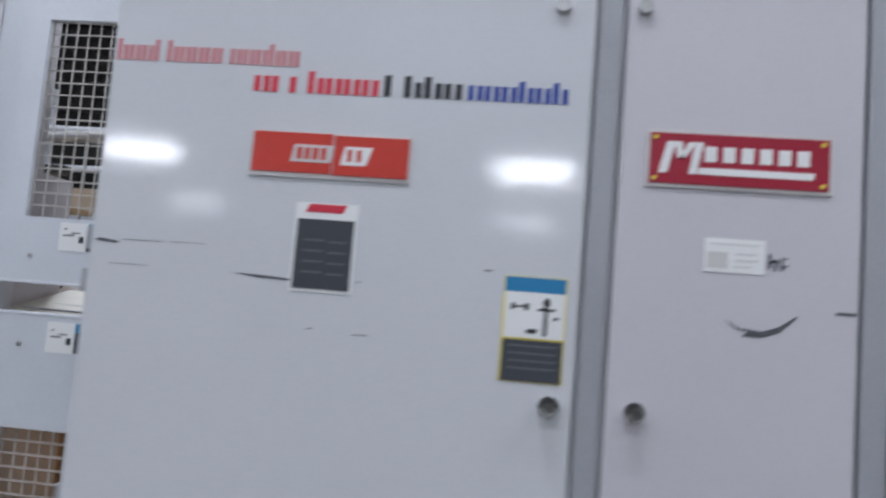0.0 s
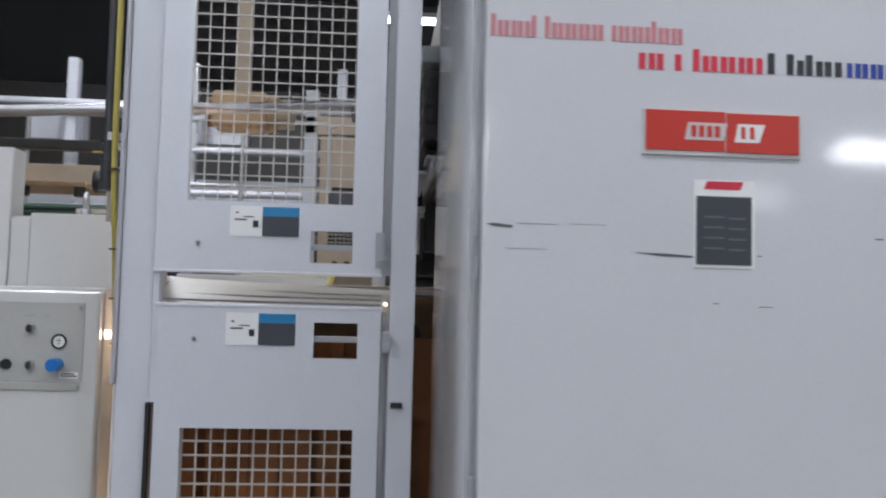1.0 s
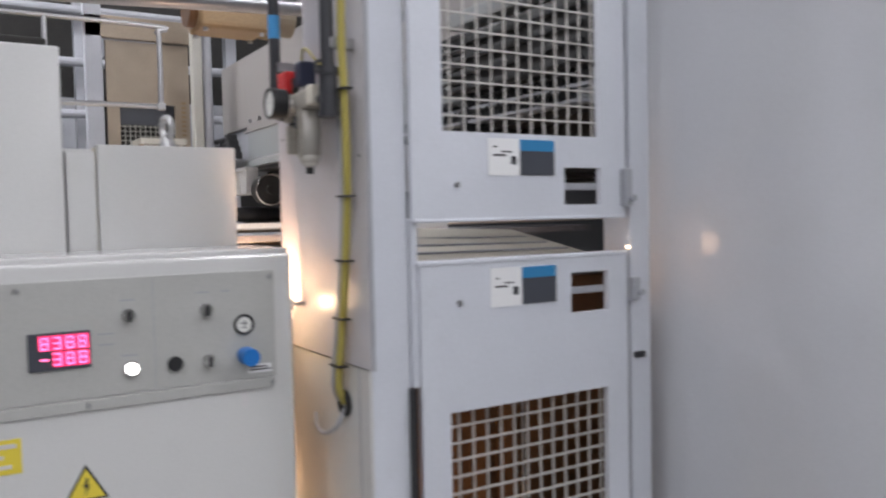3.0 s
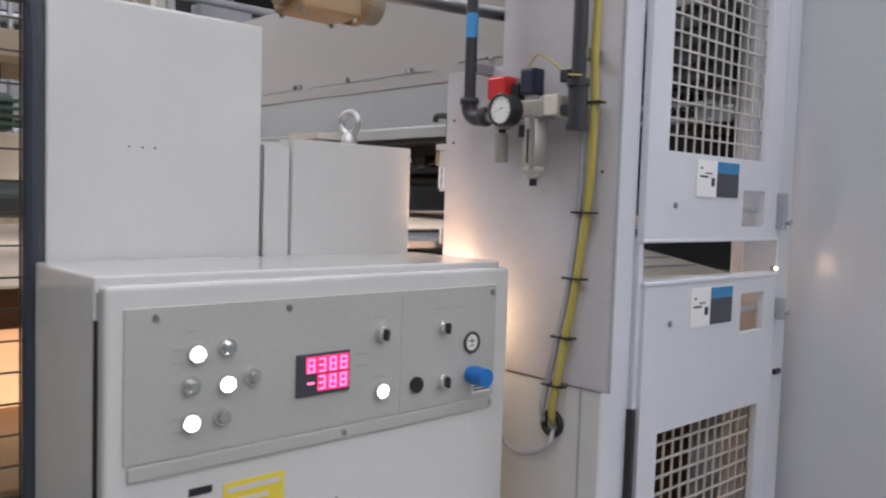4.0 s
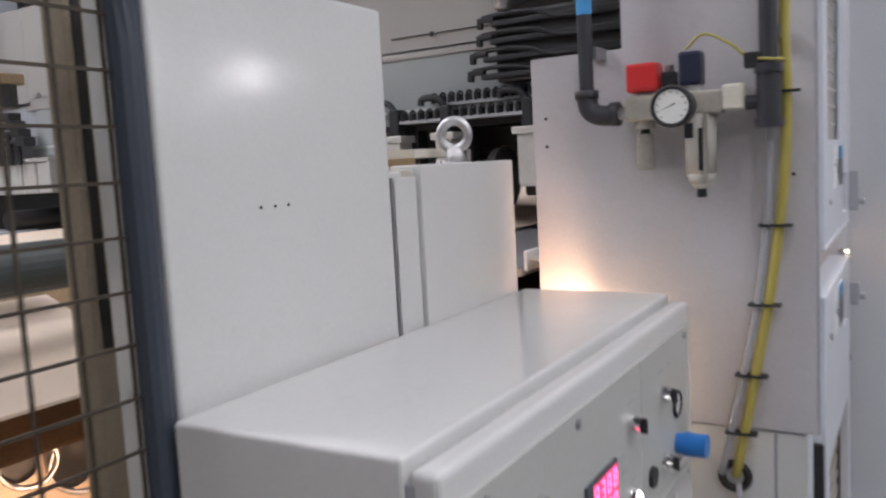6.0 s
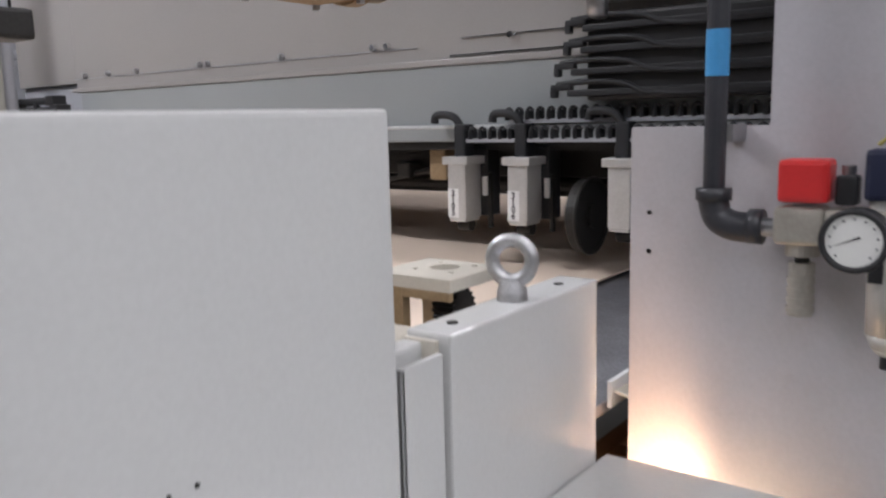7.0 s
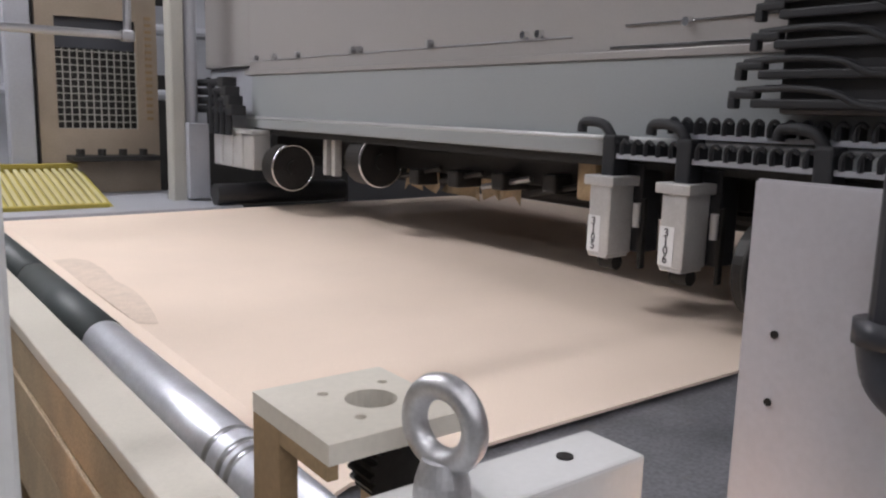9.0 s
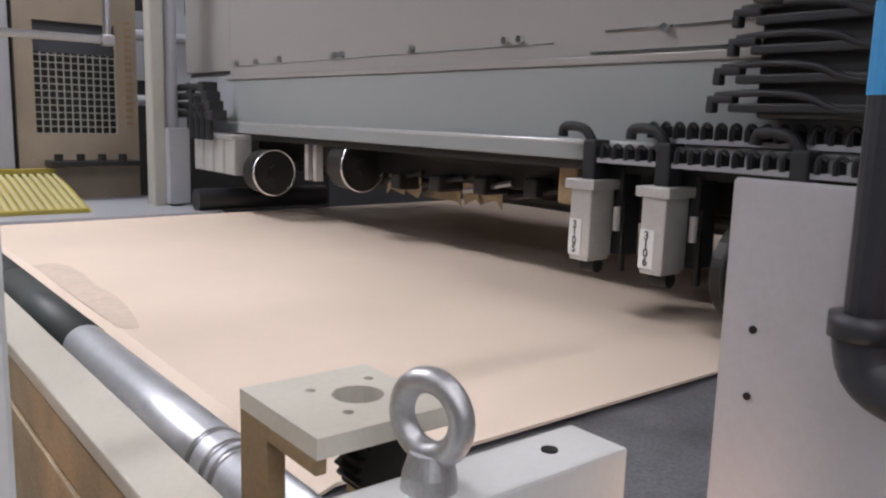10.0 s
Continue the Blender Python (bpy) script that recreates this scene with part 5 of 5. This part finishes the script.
for k in range(4):
    part("cooling_fin", boxm(-1.11, -0.54, 1.885, 1.9, 1.555 + 0.025 * k, 1.567 + 0.025 * k, 0.002), GREENM, gm)
part("lower_beam", boxm(-2.8, -0.47, 1.08, 1.14, 1.04, 1.14, 0.008), BROWN, gm)
part("lower_wall", boxm(-2.8, -0.47, 1.6, 1.65, 0.3, 1.15, 0.004), TAN, gm)
part("floor_tray", boxm(-2.8, -0.47, 0.7, 1.6, 0.78, 0.8, 0.004), TAN, gm)
b = poly_y([(-1.9, 0.6), (-0.36, 0.6), (-0.36, 0.965), (-0.66, 1.09), (-1.1, 1.28), (-1.9, 1.3)], 1.33, 0.006)
part("trim_board", b, BOARD, gm, "slanting kraft board in warm light")
part("trim_flap", poly_y([(-0.9, 0.6), (-0.7, 0.78), (-0.42, 0.72), (-0.36, 0.6)], 1.25, 0.004), BOARD, gm, "torn kraft flap")
for k in range(3):
    part("knob", cyl((-1.0 + 0.22 * k, 1.22, 1.655), (-1.0 + 0.22 * k, 1.22, 1.615), 0.022, 14), DARKM, gm)

# drive gearbox hung over the web
gb = thing("drive_gearbox", "dusty tan gearbox hung on a bracket over the web", "gearbox", at=(0.14, 1.15, 1.87))
part("housing", boxm(-0.02, 0.2, 1.08, 1.24, 1.905, 2.05, 0.02, 3), TAN, gb)
part("output_flange", cyl((0.2, 1.16, 1.975), (0.235, 1.16, 1.975), 0.075, 24), TAN, gb)
part("motor", cyl((0.235, 1.16, 1.975), (0.3, 1.16, 1.975), 0.062, 24), POSTTAN, gb)
part("end_cover", cyl((-0.045, 1.16, 1.975), (-0.02, 1.16, 1.975), 0.06, 24), BROWN, gb)
part("hanger", boxm(0.06, 0.12, 1.13, 1.19, 2.04, 6.0, 0.004), POSTTAN, gb, "tan hanging bracket")
for bx in (0.0, 0.18):
    for by in (1.1, 1.22):
        part("bolt", cyl((bx, by, 1.906), (bx, by, 1.896), 0.008, 8), STEEL, gb)
# reflectors of the warm lamps inside the rear conveyor
for rx, rz, rr in ((-0.56, 0.97, 0.05), (-0.45, 0.93, 0.06)):
    rf = thing("lamp_reflector", "curved bright metal reflector of a warm lamp", "reflector", "reflectors", at=(rx, 1.27, rz))
    part("shell", ring((rx, 1.27, rz), (0.5, 1, 0.1), rr, 0.006, 32, 8), STEEL, rf, smooth=True)
    part("dish", cyl((rx, 1.3, rz), (rx, 1.31, rz), rr * 0.9, 28, rr * 0.6), STEEL, rf)
    part("arm", cyl((rx, 1.31, rz), (rx, 1.33, rz), 0.01, 10), DARKM, rf)

pipe = thing("overhead_conduit", "grey steel conduit running overhead", "conduit", at=(0, 0.63, 1.8))
part("conduit", sweep(curve([(-2.2, 0.77, 1.8), (-1.2, 0.78, 1.84), (-0.3, 0.79, 1.888), (0.5, 0.8, 1.935), (0.56, 0.8, 1.94), (0.58, 0.8, 1.98), (0.58, 0.8, 3.2)], 6), 0.021, 14), STEEL, pipe, smooth=True)

far = thing("distant_machine", "tall dark machine frames with pale rails in the distance", "machine", at=(0, 6.5, 0))
for z in (1.75, 2.15, 2.55, 2.95):
    part("rail", cyl((-6, 5.4, z), (3, 5.4, z), 0.035, 10), GREYPOST, far)
for x in (-5, -3.6, -2.3, -1.2, 0.2, 1.4):
    part("upright", boxm(x, x + 0.09, 5.5, 5.6, 0, 3.4), GREYPOST, far)
part("panel", boxm(-6, 3, 6.2, 6.3, 0, 1.9), DARKM, far)
part("panel", boxm(-6, 3, 6.3, 6.4, 1.9, 2.4), GREYPOST, far)
part("panel", boxm(-6, 3, 7.3, 7.4, 0, 3.6), DARKM, far)
for k in range(6):
    part("truss", boxm(-6 + 1.6 * k, -5.5 + 1.6 * k, 5.9, 6.1, 2.7, 3.05), GREYPOST, far)

# small warm lamps under the web: place, aim, watts, bulb radius, foot of the stem
GLINTBULB = mat("small_warm_bulb", (1.0, 0.74, 0.45), 0.4, emit=9.0, bump=0)
# The second, fourth and fifth are unseen, added to warm the dark gaps.
SMALL_LAMPS = (((-0.06, 0.33, 1.11), (-0.01, 0.5, 1.2), 6.5, 0.013, (-0.004, 0.33, 1.11)), ((-0.06, 0.42, 0.55), (-0.05, 0.6, 0.8), 1.2, 0.008, (-0.004, 0.42, 0.55)),
        ((-0.62, 1.0, 0.82), (-0.62, 1.4, 0.9), 5.5, 0.01, (-0.62, 1.0, 0.0)), ((0.3, 0.3, 0.3), (0.45, 0.6, 0.9), 2.5, 0.014, (0.3, 0.3, 0.0)),
        ((0.62, 0.33, 0.96), (0.66, 0.25, 1.25), 2.0, 0.006, (0.62, 0.33, 0.0)), ((0.692, -0.008, 1.222), (0.83, -0.24, 1.22), 0.14, 0.004, (0.704, 0.01, 1.222)))
for place, tgt, watts, radius, foot in SMALL_LAMPS:
    lp = thing("work_lamp", "small warm lamp in the machine", "lamp", "work lamps", at=place)
    bb = bmesh.new()
    bmesh.ops.create_uvsphere(bb, u_segments=16, v_segments=10, radius=radius, matrix=Matrix.Translation(place))
    part("bulb", bb, GLINTBULB if radius < 0.007 else WARMBULB, lp, "glowing warm bulb", smooth=True)
    way = (Vector(foot) - Vector(place)).normalized()
    part("holder", cyl(Vector(place) + way * radius * 0.8, Vector(place) + way * radius * 1.9, radius, 12), ALU, lp)
    part("stem", cyl(Vector(place) + way * radius * 1.8, foot, 0.005, 8), STEEL, lp)
    p2 = Vector(place) + (Vector(tgt) - Vector(place)).normalized() * radius * 2.2
    warm_lamp(p2, tgt, watts)
